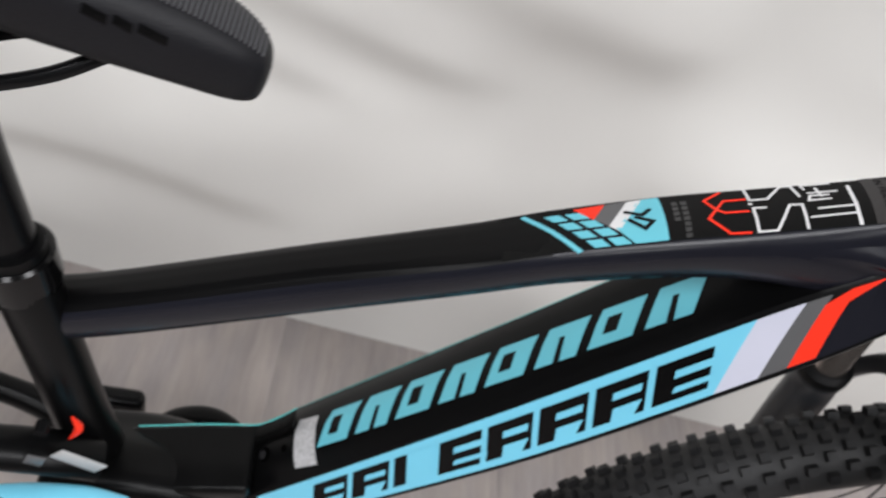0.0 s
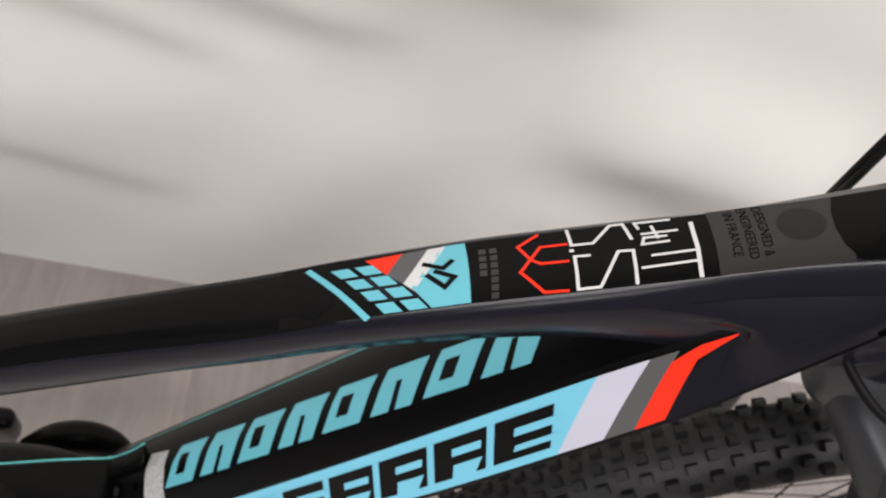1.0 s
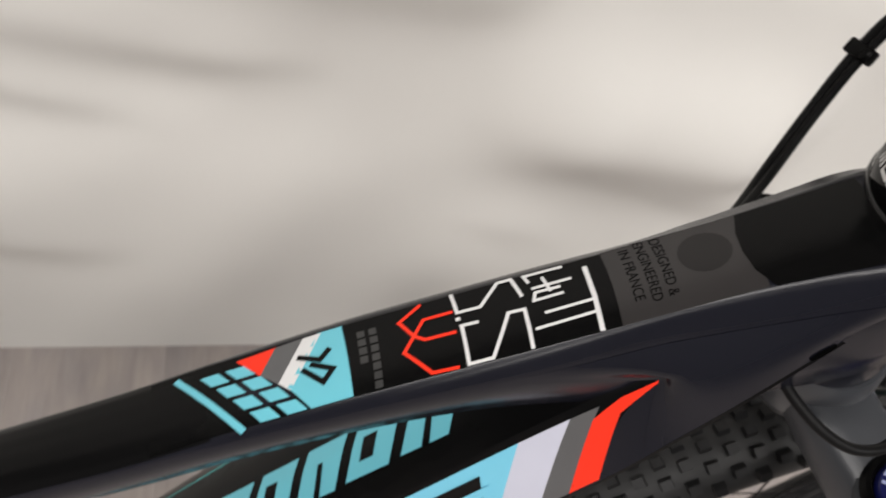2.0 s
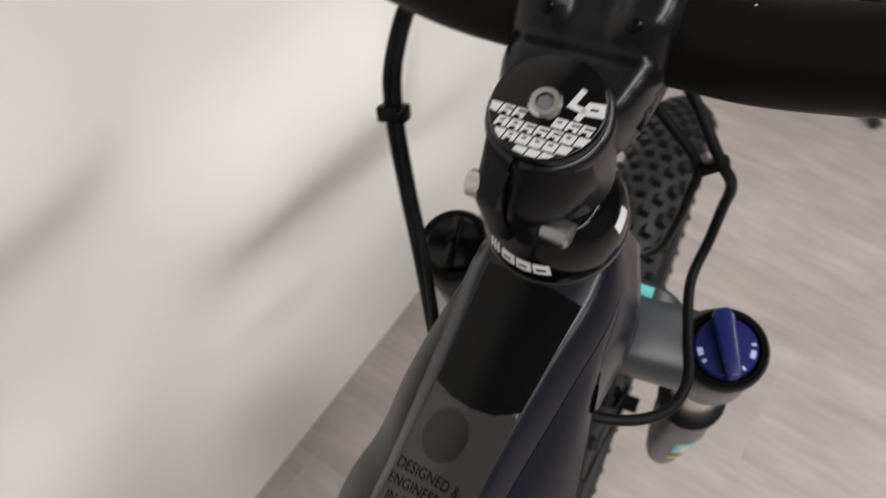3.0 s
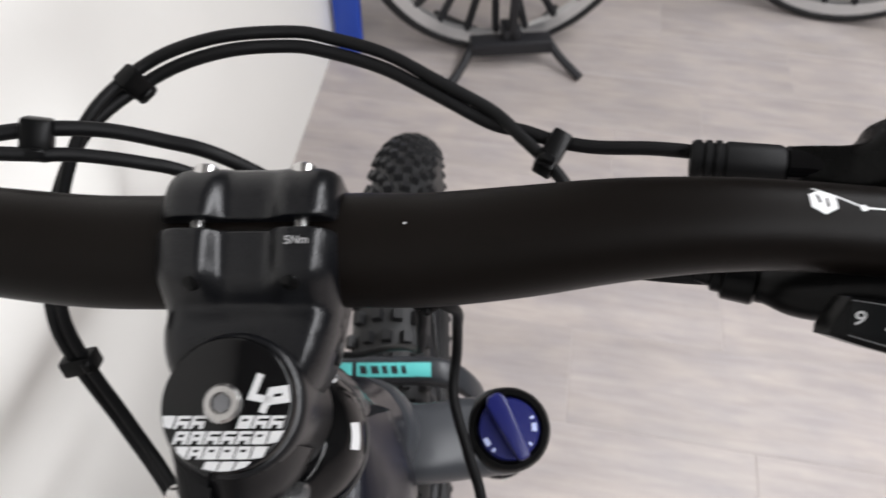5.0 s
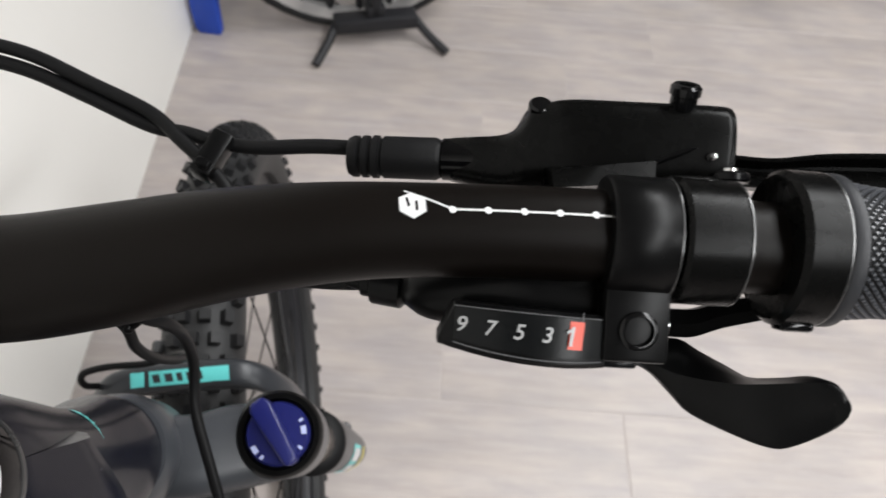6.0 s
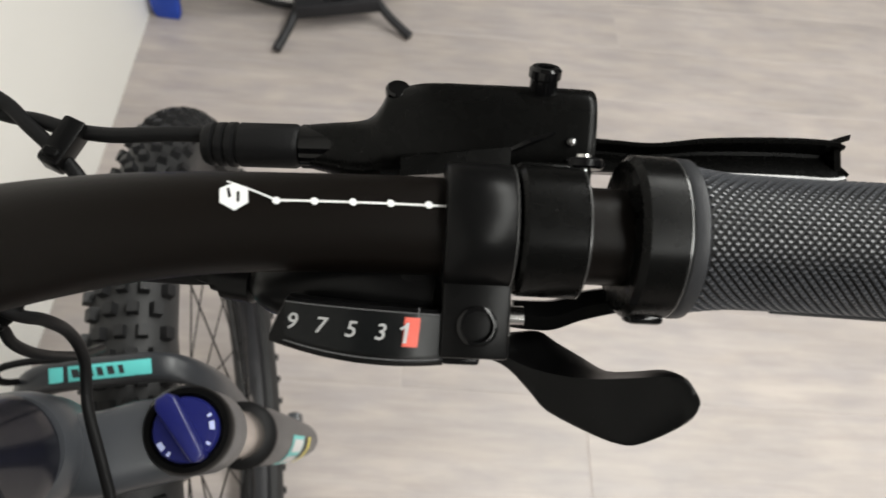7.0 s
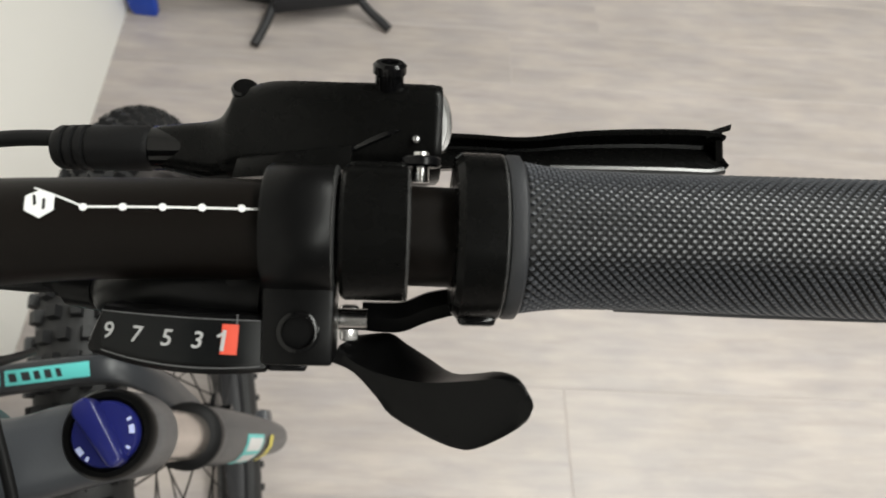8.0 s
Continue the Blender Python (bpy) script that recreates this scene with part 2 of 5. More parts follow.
def split_ring(profile, a0, a1, n=40):
    """A closed (r, z) section revolved from a0 to a1 degrees, with flat ends."""
    rings = []
    for a in np.radians(np.linspace(a0, a1, n)):
        rings.append([(r * math.cos(a), r * math.sin(a), z) for r, z in profile])
    return rings_mesh(rings)


def block(size, at=(0, 0, 0), rot=(0, 0, 0), bevel=0.6, seg=2, bm=None):
    b = bmesh.new()
    bmesh.ops.create_cube(b, size=1)
    bmesh.ops.scale(b, vec=size, verts=b.verts)
    if bevel:
        bmesh.ops.bevel(b, geom=list(b.edges), offset=bevel, segments=seg, affect="EDGES", profile=0.5)
    b.transform(pose(*at, *rot))
    return join(bm, b)


def join(bm, other):
    if bm is None:
        return other
    me = bpy.data.meshes.new("tmp")
    other.to_mesh(me)
    other.free()
    bm.from_mesh(me)
    bpy.data.meshes.remove(me)
    return bm


def prism(outline, z0, z1, bevel=0.0, seg=2):
    b = bmesh.new()
    top = [b.verts.new((x, y, z1)) for x, y in outline]
    bot = [b.verts.new((x, y, z0)) for x, y in outline]
    k = len(outline)
    b.faces.new(top)
    b.faces.new(bot[::-1])
    for i in range(k):
        b.faces.new((top[i], bot[i], bot[(i + 1) % k], top[(i + 1) % k]))
    bmesh.ops.recalc_face_normals(b, faces=b.faces)
    if bevel:
        bmesh.ops.bevel(b, geom=list(b.edges), offset=bevel, segments=seg, affect="EDGES", profile=0.5)
    return b


def rod(a, b, r, n=16, bm=None, bevel=0.0):
    a, b = Vector(a), Vector(b)
    h = (b - a).length
    m = Matrix.Translation(a) @ (b - a).to_track_quat("Z", "Y").to_matrix().to_4x4()
    e = bevel
    prof = [(r, 0), (r, h)] if not e else [(r - e, 0), (r, e), (r, h - e), (r - e, h)]
    return lathe(prof, n, bm, m)


def flat_patch(polys, mapper, cuts=3):
    """2D polygons carried onto a surface by mapper(u, v)."""
    bm = bmesh.new()
    for poly in polys:
        b = bmesh.new()
        b.faces.new([b.verts.new((u, v, 0)) for u, v in poly])
        bmesh.ops.triangulate(b, faces=b.faces)
        if cuts:
            bmesh.ops.subdivide_edges(b, edges=list(b.edges), cuts=cuts, use_grid_fill=True)
        for v in b.verts:
            v.co = Vector(mapper(v.co.x, v.co.y))
        bmesh.ops.remove_doubles(b, verts=b.verts, dist=1e-5)
        join(bm, b)
    return bm


def stroke(line, w):
    """A polyline as one mitred outline of width w."""
    q = [Vector(k) for k in line]
    d = [(b - a).normalized() for a, b in zip(q, q[1:])]
    q[0], q[-1] = q[0] - d[0] * w / 2, q[-1] + d[-1] * w / 2
    left, right = [], []
    for i, k in enumerate(q):
        n0 = d[max(i - 1, 0)]
        n1 = d[min(i, len(d) - 1)]
        n = Vector((-n0.y - n1.y, n0.x + n1.x)).normalized()
        h = w / 2 / max(n.dot(Vector((-n0.y, n0.x))), 0.4)
        left.append(tuple(k + n * h))
        right.append(tuple(k - n * h))
    return [left + right[::-1]]


def grid_patch(nu, nv, mapper):
    """A welded sheet over the unit square, carried onto a surface by mapper(u, v)."""
    bm = bmesh.new()
    vs = [[bm.verts.new(mapper(i / nu, j / nv)) for j in range(nv + 1)] for i in range(nu + 1)]
    for a, b in zip(vs, vs[1:]):
        for j in range(nv):
            bm.faces.new((a[j], a[j + 1], b[j + 1], b[j]))
    return bm


def text_mesh(body, size, extrude=0.05, bold=0.0, slant=0.0):
    cu = bpy.data.curves.new("text", "FONT")
    cu.body, cu.size, cu.extrude, cu.offset, cu.shear = body, size, extrude, bold, slant
    cu.align_x, cu.align_y = "CENTER", "CENTER"
    ob = new("text", cu)
    me = bpy.data.meshes.new_from_object(ob.evaluated_get(bpy.context.evaluated_depsgraph_get()))
    b = bmesh.new()
    b.from_mesh(me)
    bpy.data.objects.remove(ob)
    bpy.data.curves.remove(cu)
    bpy.data.meshes.remove(me)
    return b


# ---- the room ----
WALL_Y = 0.394
X0, X1, Y0 = -3.0, 5.0, -4.5


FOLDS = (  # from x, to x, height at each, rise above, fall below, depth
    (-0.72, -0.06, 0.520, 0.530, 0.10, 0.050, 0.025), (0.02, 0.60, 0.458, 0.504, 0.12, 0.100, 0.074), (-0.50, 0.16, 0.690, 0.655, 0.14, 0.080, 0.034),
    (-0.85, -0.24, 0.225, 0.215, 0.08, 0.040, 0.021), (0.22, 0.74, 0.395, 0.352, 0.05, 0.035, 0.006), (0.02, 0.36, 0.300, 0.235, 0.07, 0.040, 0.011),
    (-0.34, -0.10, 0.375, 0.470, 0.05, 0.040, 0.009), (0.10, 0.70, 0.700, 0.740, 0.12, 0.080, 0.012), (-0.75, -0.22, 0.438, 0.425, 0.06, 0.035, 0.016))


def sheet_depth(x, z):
    """Soft horizontal folds and an added tilt of the hung sheet, in metres towards the room."""
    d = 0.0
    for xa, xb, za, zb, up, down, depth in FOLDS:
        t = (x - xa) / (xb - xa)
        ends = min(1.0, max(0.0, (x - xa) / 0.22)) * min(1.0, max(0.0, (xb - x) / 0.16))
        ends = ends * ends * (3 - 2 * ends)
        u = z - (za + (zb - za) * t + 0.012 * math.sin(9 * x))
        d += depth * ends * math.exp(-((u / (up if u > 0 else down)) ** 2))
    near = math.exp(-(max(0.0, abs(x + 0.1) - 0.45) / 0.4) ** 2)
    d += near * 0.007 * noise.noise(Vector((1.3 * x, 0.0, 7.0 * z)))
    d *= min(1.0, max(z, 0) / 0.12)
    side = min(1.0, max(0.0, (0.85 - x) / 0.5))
    # Light put into the shape: the tilt brightens low parts, darkens high ones.
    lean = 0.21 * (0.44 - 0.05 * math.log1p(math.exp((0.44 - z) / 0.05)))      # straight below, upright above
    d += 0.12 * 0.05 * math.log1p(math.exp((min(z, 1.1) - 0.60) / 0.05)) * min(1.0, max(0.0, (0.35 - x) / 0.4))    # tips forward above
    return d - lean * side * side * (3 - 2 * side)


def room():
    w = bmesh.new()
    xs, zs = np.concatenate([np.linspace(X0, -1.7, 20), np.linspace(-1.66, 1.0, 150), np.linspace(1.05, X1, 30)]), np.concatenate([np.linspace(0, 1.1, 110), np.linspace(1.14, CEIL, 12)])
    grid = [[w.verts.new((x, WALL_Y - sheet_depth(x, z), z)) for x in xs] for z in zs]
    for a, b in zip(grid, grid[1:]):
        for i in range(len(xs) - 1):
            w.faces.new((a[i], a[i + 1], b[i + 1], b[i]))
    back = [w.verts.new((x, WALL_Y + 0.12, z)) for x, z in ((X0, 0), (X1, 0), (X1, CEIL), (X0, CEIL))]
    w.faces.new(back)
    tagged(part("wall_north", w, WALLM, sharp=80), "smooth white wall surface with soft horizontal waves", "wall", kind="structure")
    # Unseen walls added to close the room and darken reflections.
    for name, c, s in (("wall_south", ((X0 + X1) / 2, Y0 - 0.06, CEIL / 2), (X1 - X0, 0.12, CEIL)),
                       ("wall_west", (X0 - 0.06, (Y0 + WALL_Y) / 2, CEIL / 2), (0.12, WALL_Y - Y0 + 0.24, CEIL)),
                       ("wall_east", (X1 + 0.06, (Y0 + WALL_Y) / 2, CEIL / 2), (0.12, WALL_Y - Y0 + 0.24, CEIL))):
        tagged(part(name, block(s, c, bevel=0), ROOMW), "unseen dark grey wall added to darken reflections", "wall", kind="structure")
    # Unseen ceiling, added and greyed to dim what gloss parts reflect.
    c = block((X1 - X0 + 0.3, WALL_Y - Y0 + 0.3, 0.1), ((X0 + X1) / 2, (Y0 + WALL_Y) / 2, CEIL + 0.05), bevel=0)
    tagged(part("ceiling", c, CEILM), "unseen mid-grey ceiling added over the room", "ceiling", kind="structure")
    for x, y in PANELS:
        p = thing("added_ceiling_panel", "unseen rectangular ceiling panel added to light the room", "ceiling light", Matrix.Translation((x, y, CEIL)), "ceiling lights")
        part("frame", block((1.24, 0.64, 0.03), (0, 0, -0.016), bevel=0.004), CEILM, p)
        part("diffuser", block((1.18, 0.58, 0.006), (0, 0, -0.0345), bevel=0), GLOW, p)
        la = bpy.data.lights.new("panel_lamp", "AREA")
        la.shape, la.size, la.size_y, la.energy, la.color = "RECTANGLE", 1.18, 0.58, POWER, (1.0, 1.0, 1.02)
        lo = new("panel_lamp", la)
        lo.matrix_world = pose(x, y, CEIL - 0.045)


room()

# ---- the bicycle: its own frame, x ahead, y to its left, origin at the stem cap ----
ORIGIN = Vector((-0.0437, 0.0028, 0.9859))
BIKE = thing("electric_mountain_bike", "satin black electric mountain bike with cyan and red decals",
             "bicycle", Matrix.Translation(ORIGIN))
STEER = radians(6.55)
HEAD = Matrix(((0.905, 0, -0.425, 0), (0, 1, 0, 0), (0.425, 0, 0.905, 0), (0, 0, 0, 1)))
S = MM @ HEAD @ Matrix.Rotation(STEER, 4, "Z")      # steering frame: z up the steerer, x ahead, y left
B = MM                                               # frame of the bicycle


# ---- frame ----
TT_X = [-470, -434, -335, -252, -211, -163, -124, -84, -34, 0, 30]
TT_Z = [-426, -402, -325, -258, -222, -186, -160, -133, -99, -77, -60]
TT_YC = -5.0


def tt_top(x):
    return float(np.interp(x, TT_X, TT_Z))


def tt_face(x, v, lift=0.45):
    """A point of the top tube's upper face, v millimetres to the left of its middle line."""
    w = v - TT_YC
    z = tt_top(x) - 0.0065 * w * w
    return (x - 0.557 * lift, v, z + 0.83 * lift)


def frame_body():
    # top tube: flat crowned upper face, rounded sides that flare into the head
    rows = []
    for x, hw, top, hb, d in ((-476, 16, 14.5, 10, 34), (-434, 16.5, 15, 10, 34), (-335, 17, 15, 10, 33), (-252, 18, 15.5, 11, 33),
                              (-211, 18.5, 15.5, 12, 34), (-163, 20, 15.5, 14, 38), (-124, 22.5, 15.5, 17, 43),
                              (-84, 27, 15.5, 22, 62), (-50, 31, 16, 27, 82), (-20, 34, 18, 29, 86), (5, 34, 21, 28, 78), (30, 22, 17, 17, 58)):
        rows.append((x, tt_top(x), hw, top, hb, d))
    rows = smooth_line(rows, 4)
    rings = []
    nx, nz = -0.557, 0.83
    def rounded(x):
        w = min(1.0, max(0.0, (-205 - x) / 130))
        return w * w * (3 - 2 * w)
    def half_section(x, hw, top, hb, d):
        k = min(1.0, max(0.0, (x + 170) / 100))          # sides splay towards the head
        flat = [(0, 0), (0.45 * top, 0.0065 * (0.45 * top) ** 2), (0.85 * top, 0.0065 * (0.85 * top) ** 2), (top, 0.0065 * top**2 + 0.5),
                (top + 1.2, 0.0065 * top**2 + 2.4), (0.55 * top + 0.45 * hw + 1.0 - 2.0 * k, 7 + 2 * k), (hw * (1 - 0.13 * k), 0.38 * d), (hw * (1 - 0.04 * k), 0.57 * d),
                ((0.94 + 0.06 * k) * hw, 0.76 * d), (hb, 0.93 * d), (0.6 * hb, d), (0, d + 1)]
        e, wide = 0.0065 * top**2 + 0.5, hw + 1.5 - top   # soft shoulder below the decal face
        for i, p in ((4, (top + 0.40 * wide, e + 1.5)), (5, (top + 0.80 * wide, e + 4.4)), (6, (top + wide, 0.38 * d))):
            flat[i] = tuple(a + k * (b - a) for a, b in zip(p, flat[i]))
        w = rounded(x)
        oval = []
        for i in range(12):
            a = math.pi * i / 11
            c, sn = math.cos(a), math.sin(a)
            oval.append((20.0 * abs(sn) ** 0.8, 18.5 - 18.5 * math.copysign(abs(c) ** 0.8, c)))
        return [(p[0] + w * (q[0] - p[0]), p[1] + w * (q[1] - p[1])) for p, q in zip(flat, oval)]
    def tube_side(x0, q):
        """A point of the tube's right side, q below its upper face."""
        r = [float(np.interp(x0, tt_rows[:, 0], tt_rows[:, i])) for i in range(1, 6)]
        h = half_section(x0, *r[1:])[:9]
        y = float(np.interp(q, [i[1] for i in h], [i[0] for i in h]))
        return Vector((x0 + 0.557 * q, TT_YC - y, r[0] - 0.83 * q))
    for x, z, hw, top, hb, d in rows:
        half = half_section(x, hw, top, hb, d)
        yc, z = TT_YC + 4.0 * rounded(x), z + 3.0 * rounded(x)
        ring = [(x - nx * q, yc + y, z - nz * q) for y, q in half]
        ring += [(x - nx * q, yc - y, z - nz * q) for y, q in half[-2:0:-1]]
        rings.append(ring)
    part("top_tube", rings_mesh(rings), PAINT_SIDE, BIKE, "graphite top tube with a flat decal face", B, 50)
    tt_rows = rows
    def black_top(u, v):
        """Upper half of the tube behind the decals."""
        x0 = -474 + 262 * u
        r = [float(np.interp(x0, tt_rows[:, 0], tt_rows[:, i])) for i in range(1, 6)]
        h = half_section(x0, *r[1:])[:7]
        t = (2 * v - 1) * (3.2 - 0.5 * rounded(x0))
        y, q = (float(np.interp(abs(t), range(7), [k[i] for k in h])) for i in (0, 1))
        w = rounded(x0)
        return (x0 + 0.557 * (q - 0.3), TT_YC + 4.0 * w + math.copysign(y + 0.2, t), r[0] + 3.0 * w - 0.83 * (q - 0.3))
    part("black_top", grid_patch(36, 24, black_top), PAINT, bpy.data.objects["top_tube"], "satin black upper half", B)
    # down tube: wide battery tube with chamfered flanks
    ux, uz, nx, nz = 0.471, 0.882, -0.882, 0.471
    rings = []
    DT = [(-700, -13, 31, 54, -17, -31, -58), (-587, -9.5, 33.5, 53.5, -17, -29, -56), (-394, -6, 33, 57, -17, -24, -55), (-225, -3.5, 30, 53, -17, -19, -47),
          (-165, -6, 26, 44, -18, -21, -46), (-135, -5, 25, 40, -22, -26, -48), (-105, -3.5, 23, 34, -33, -38, -55), (-70, -1, 17, 25, -54, -60, -72)]
    rows = smooth_line(DT, 5)
    DTA = rows
    for s, yc, ht, hw, n0, n1, n2 in rows:
        half = [(0, n0), (0.5 * ht, n0 - 0.25 * (n0 - n1)), (ht - 1.5, n1 + 0.8), (ht + 0.8, n1 - 0.8), (hw - 0.8, n2 + 1.0), (hw, n2 - 1.5),
                (hw - 3, n2 - 8), (hw - 13, n2 - 24), (hw - 27, n2 - 34), (0, n2 - 37)]
        ring = [(ux * s + nx * q, yc + y, uz * s + nz * q) for y, q in half]
        ring += [(ux * s + nx * q, yc - y, uz * s + nz * q) for y, q in half[-2:0:-1]]
        rings.append(ring)
    down = part("down_tube", rings_mesh(rings), PAINT, BIKE, "wide black down tube with cyan and lilac decals", B, 30)

    def top_face(s, v, lift=0.5):
        r = [float(np.interp(s, DTA[:, 0], DTA[:, k])) for k in (1, 2, 5, 4)]
        w = abs(v - r[0]) / r[1]
        n = r[3] - (0.5 * w if w < 0.5 else 0.25 + (w - 0.5) * 1.5) * (r[3] - r[2]) + lift
        return (ux * s + nx * n, v, uz * s + nz * n)

    def flank(s, g, lift=0.5):
        r = [float(np.interp(s, DTA[:, 0], DTA[:, k])) for k in (1, 2, 3, 5, 6)]
        ya, na, yb, nb = r[0] - r[1] - 0.8, r[3] - 0.8, r[0] - r[2] + 0.8, r[4] + 1.0
        y, n = ya + g * (yb - ya) - 0.75 * lift, na + g * (nb - na) + 0.6 * lift
        return (ux * s + nx * n, y, uz * s + nz * n)

    # slanted block row on the upper face
    blocks, slots = [], []
    for i in range(8):
        a = -566 + i * 39.5
        lo, hi = -26 + i * 0.9, 1 + i * 0.5
        sk = 15
        blocks.append([(a, lo), (a + 31, lo), (a + 31 + sk, hi), (a + sk, hi)])
        if i % 2 == 0:
            m0, m1 = lo + 7, hi - 7
            slots.append([(a + 12, m0), (a + 22, m0), (a + 22 + 6, m1), (a + 12 + 6, m1)])
        else:
            slots.append([(a + 14, lo - 0.1), (a + 19, lo - 0.1), (a + 24 + 2, lo + 16), (a + 21 + 1, lo + 16)])
    def upper_sheet(u, v):
        s = -700 + 555 * u
        yc, ht = (float(np.interp(s, DTA[:, 0], DTA[:, k])) for k in (1, 2))
        return top_face(s, yc + (2 * v - 1) * (ht - 0.8), 0.2)
    part("black_face", grid_patch(40, 8, upper_sheet), PAINT, down, "satin black upper face", B)
    for q in blocks:
        part("decal_block", flat_patch([q], lambda s, v: top_face(s, v, 0.6), 6), CYAN, down, "slanted cyan block shape", B)
    for q in slots:
        part("decal_slot", flat_patch([q], lambda s, v: top_face(s, v, 0.8), 2), BLACKD, down, "", B)
    # flank band: cyan, lilac, grey, red
    for name, mat, (a0, a1, b0, b1), text in (
            ("cyan_band", CYAN_B, (-640, -225, -680, -266), "bright cyan band"), ("lilac_stripe", LILAC, (-225, -198, -266, -239), "pale lilac stripe"),
            ("grey_stripe", GREY, (-198, -184, -239, -222), "grey stripe")):
        part(name, grid_patch(20, 4, lambda u, g: flank(a0 + (a1 - a0) * u + (b0 - a0 + (b1 - b0 - a1 + a0) * u) * g, 0.02 + 0.96 * g, 0.5)), mat, down, text, B)
    def front_sheet(u, g):
        a, b = -222 + 60 * (1 - g), -72
        return flank(a + (b - a) * u, 0.01 + 1.0 * g, 0.3)
    part("graphite_flank", grid_patch(12, 4, front_sheet), PAINT_SIDE, down, "graphite front flank", B)
    def gusset(u, v):                                    # smooth web between top tube and flank
        a = tube_side(-122 + 130 * u, 9 + 7 * u)
        b = Vector(flank(-184 + 109 * u, 0.99, 0.5))
        c = a.lerp(b, v)
        c.y -= 3.6 * math.sin(math.pi * v) * (1 - 0.4 * u) + 0.3
        t = min(1.0, 2.2 * u)
        t = t * t * (3 - 2 * t)
        if t < 1:                                        # runs out flush into tube and flank
            crease = Vector(flank(-158 + 85 * u, 0.0, 0.5))
            w = max(0.0, (v - 0.4) / 0.6)
            low = a.lerp(crease, v / 0.4) if v < 0.4 else Vector(flank(-158 + 85 * u + (-26 + 24 * u) * w, 0.99 * w, 0.5))
            c = low.lerp(c, t)
        return c
    part("head_gusset", grid_patch(24, 20, gusset), PAINT_SIDE, down, "smooth graphite web behind the head", B)
    tip = [[(-222, 0.98), (-206, 0.98), (-179, 0.24), (-159, 0.05), (-146, 0.01), (-174, 0.02), (-190, 0.16)]]
    part("red_stripe", flat_patch(tip, lambda s, g: flank(s, g, 0.6), 2), RED, down, "red stripe with a bent tip", B)
    dark, light = [], []
    for i in range(8):
        a = -580 + i * 41.6
        sk = 15
        dark.append([(a, 0.20), (a + 36.5, 0.20), (a + 36.5 - sk, 0.84), (a - sk, 0.84)])
        if i == 2:
            light.append([(a + 12, 0.19), (a + 37, 0.19), (a + 37 - sk, 0.85), (a + 12 - sk, 0.85)])
        else:
            wide = i in (3, 7)
            light.append([(a + 9, 0.37), (a + (37 if wide else 29), 0.37), (a + (33 if wide else 26), 0.49), (a + 6, 0.49)])
            low = 0.72 if wide else 0.85
            light.append([(a + 4, 0.63), (a + (32 if wide else 24), 0.63), (a + (30 if wide else 14), low), (a + 1 - (0 if wide else 3), low)])
    for q in dark:
        part("dark_block", flat_patch([q], lambda s, g: flank(s, g, 0.8), 2), BLACKD, down, "slanted dark block shape", B)
    for q in light:
        part("cyan_slot", flat_patch([q], lambda s, g: flank(s, g, 1.1), 2), CYAN_B, down, "", B)
    part("sticker", flat_patch([[(-592, -35), (-569, -37), (-566, 1), (-589, 3)]], lambda s, v: top_face(s, v, 0.9), 9), LABELW, down, "worn silvery code sticker", B)
    # pale edge line along the far shoulder of the down tube
    part("edge_line", tube([top_face(s, -9.5 + 0.02 * (s + 587) + 32, 0.2) for s in (-640, -560, -480, -400, -320, -260)], 0.3, 6), TURQ, down, "fine pale turquoise edge line", B)

    # decals on the top tube
    top = bpy.data.objects["top_tube"]
    F = tt_face
    def deco(name, polys, mat, lift=0.5, label="", cuts=3):
        for q in polys:
            part(name, flat_patch([q], lambda u, v: F(u, v, lift), cuts), mat, top, label, B)
    part("black_panel", grid_patch(30, 6, lambda u, v: F(-232 + 156 * u, TT_YC + 15.2 * (2 * v - 1), 0.25)), BLACKD, top, "black upper panel", B)
    deco("grey_panel", [[(-78, TT_YC - 15.2), (-35, TT_YC - 15.2), (-35, TT_YC + 15.6), (-78, TT_YC + 15.6)]], DGREY, 0.5, "charcoal panel")
    deco("black_band", [[(-33, TT_YC - 15.5), (-37.5, TT_YC - 8), (-39, TT_YC), (-38.5, TT_YC + 8), (-36, TT_YC + 15.5), (2, TT_YC + 18), (2, TT_YC - 18)]], BLACKD, 0.7, "gloss black band", 4)
    deco("cyan_line", stroke([(-222, 7), (-200, -20.5)], 2.4), CYAN, 0.6, "cyan line")
    marks = []
    for r, off in ((0, 0), (1, 9.0)):
        for k in range(4):
            u, v = -214 + off + 5.6 * k, 5.0 - 6.6 * k
            marks.append([(u, v), (u + 6.6, v), (u + 10.4, v - 5.0), (u + 3.8, v - 5.0)])
    deco("cyan_mark", marks, CYAN, 0.6, "slanted cyan mark")
    deco("red_triangle", [[(-201, 8), (-187, 9), (-193, -1.5)]], RED, 0.6, "red triangle")
    deco("grey_triangle", [[(-187, 9), (-177.5, 9.6), (-187, -7), (-193, -1.5)]], GREY, 0.6)
    deco("cyan_block", [[(-172, 9.8), (-164, 9.8), (-162.8, -20), (-176.5, -20), (-184, -9.5)]], CYAN, 0.6, "cyan block")
    deco("white_block", [[(-177.4, 9.4), (-171, 9.6), (-183, -11), (-187, -7)]], WHITE, 0.6)
    deco("black_mark", stroke([(-179, 1.0), (-172.5, -2.2), (-169.5, 0.8)], 2.0) + stroke([(-178, -5.0), (-172, -11.5), (-168.6, -7.2), (-175, -3.5)], 2.0), BLACKD, 0.9)
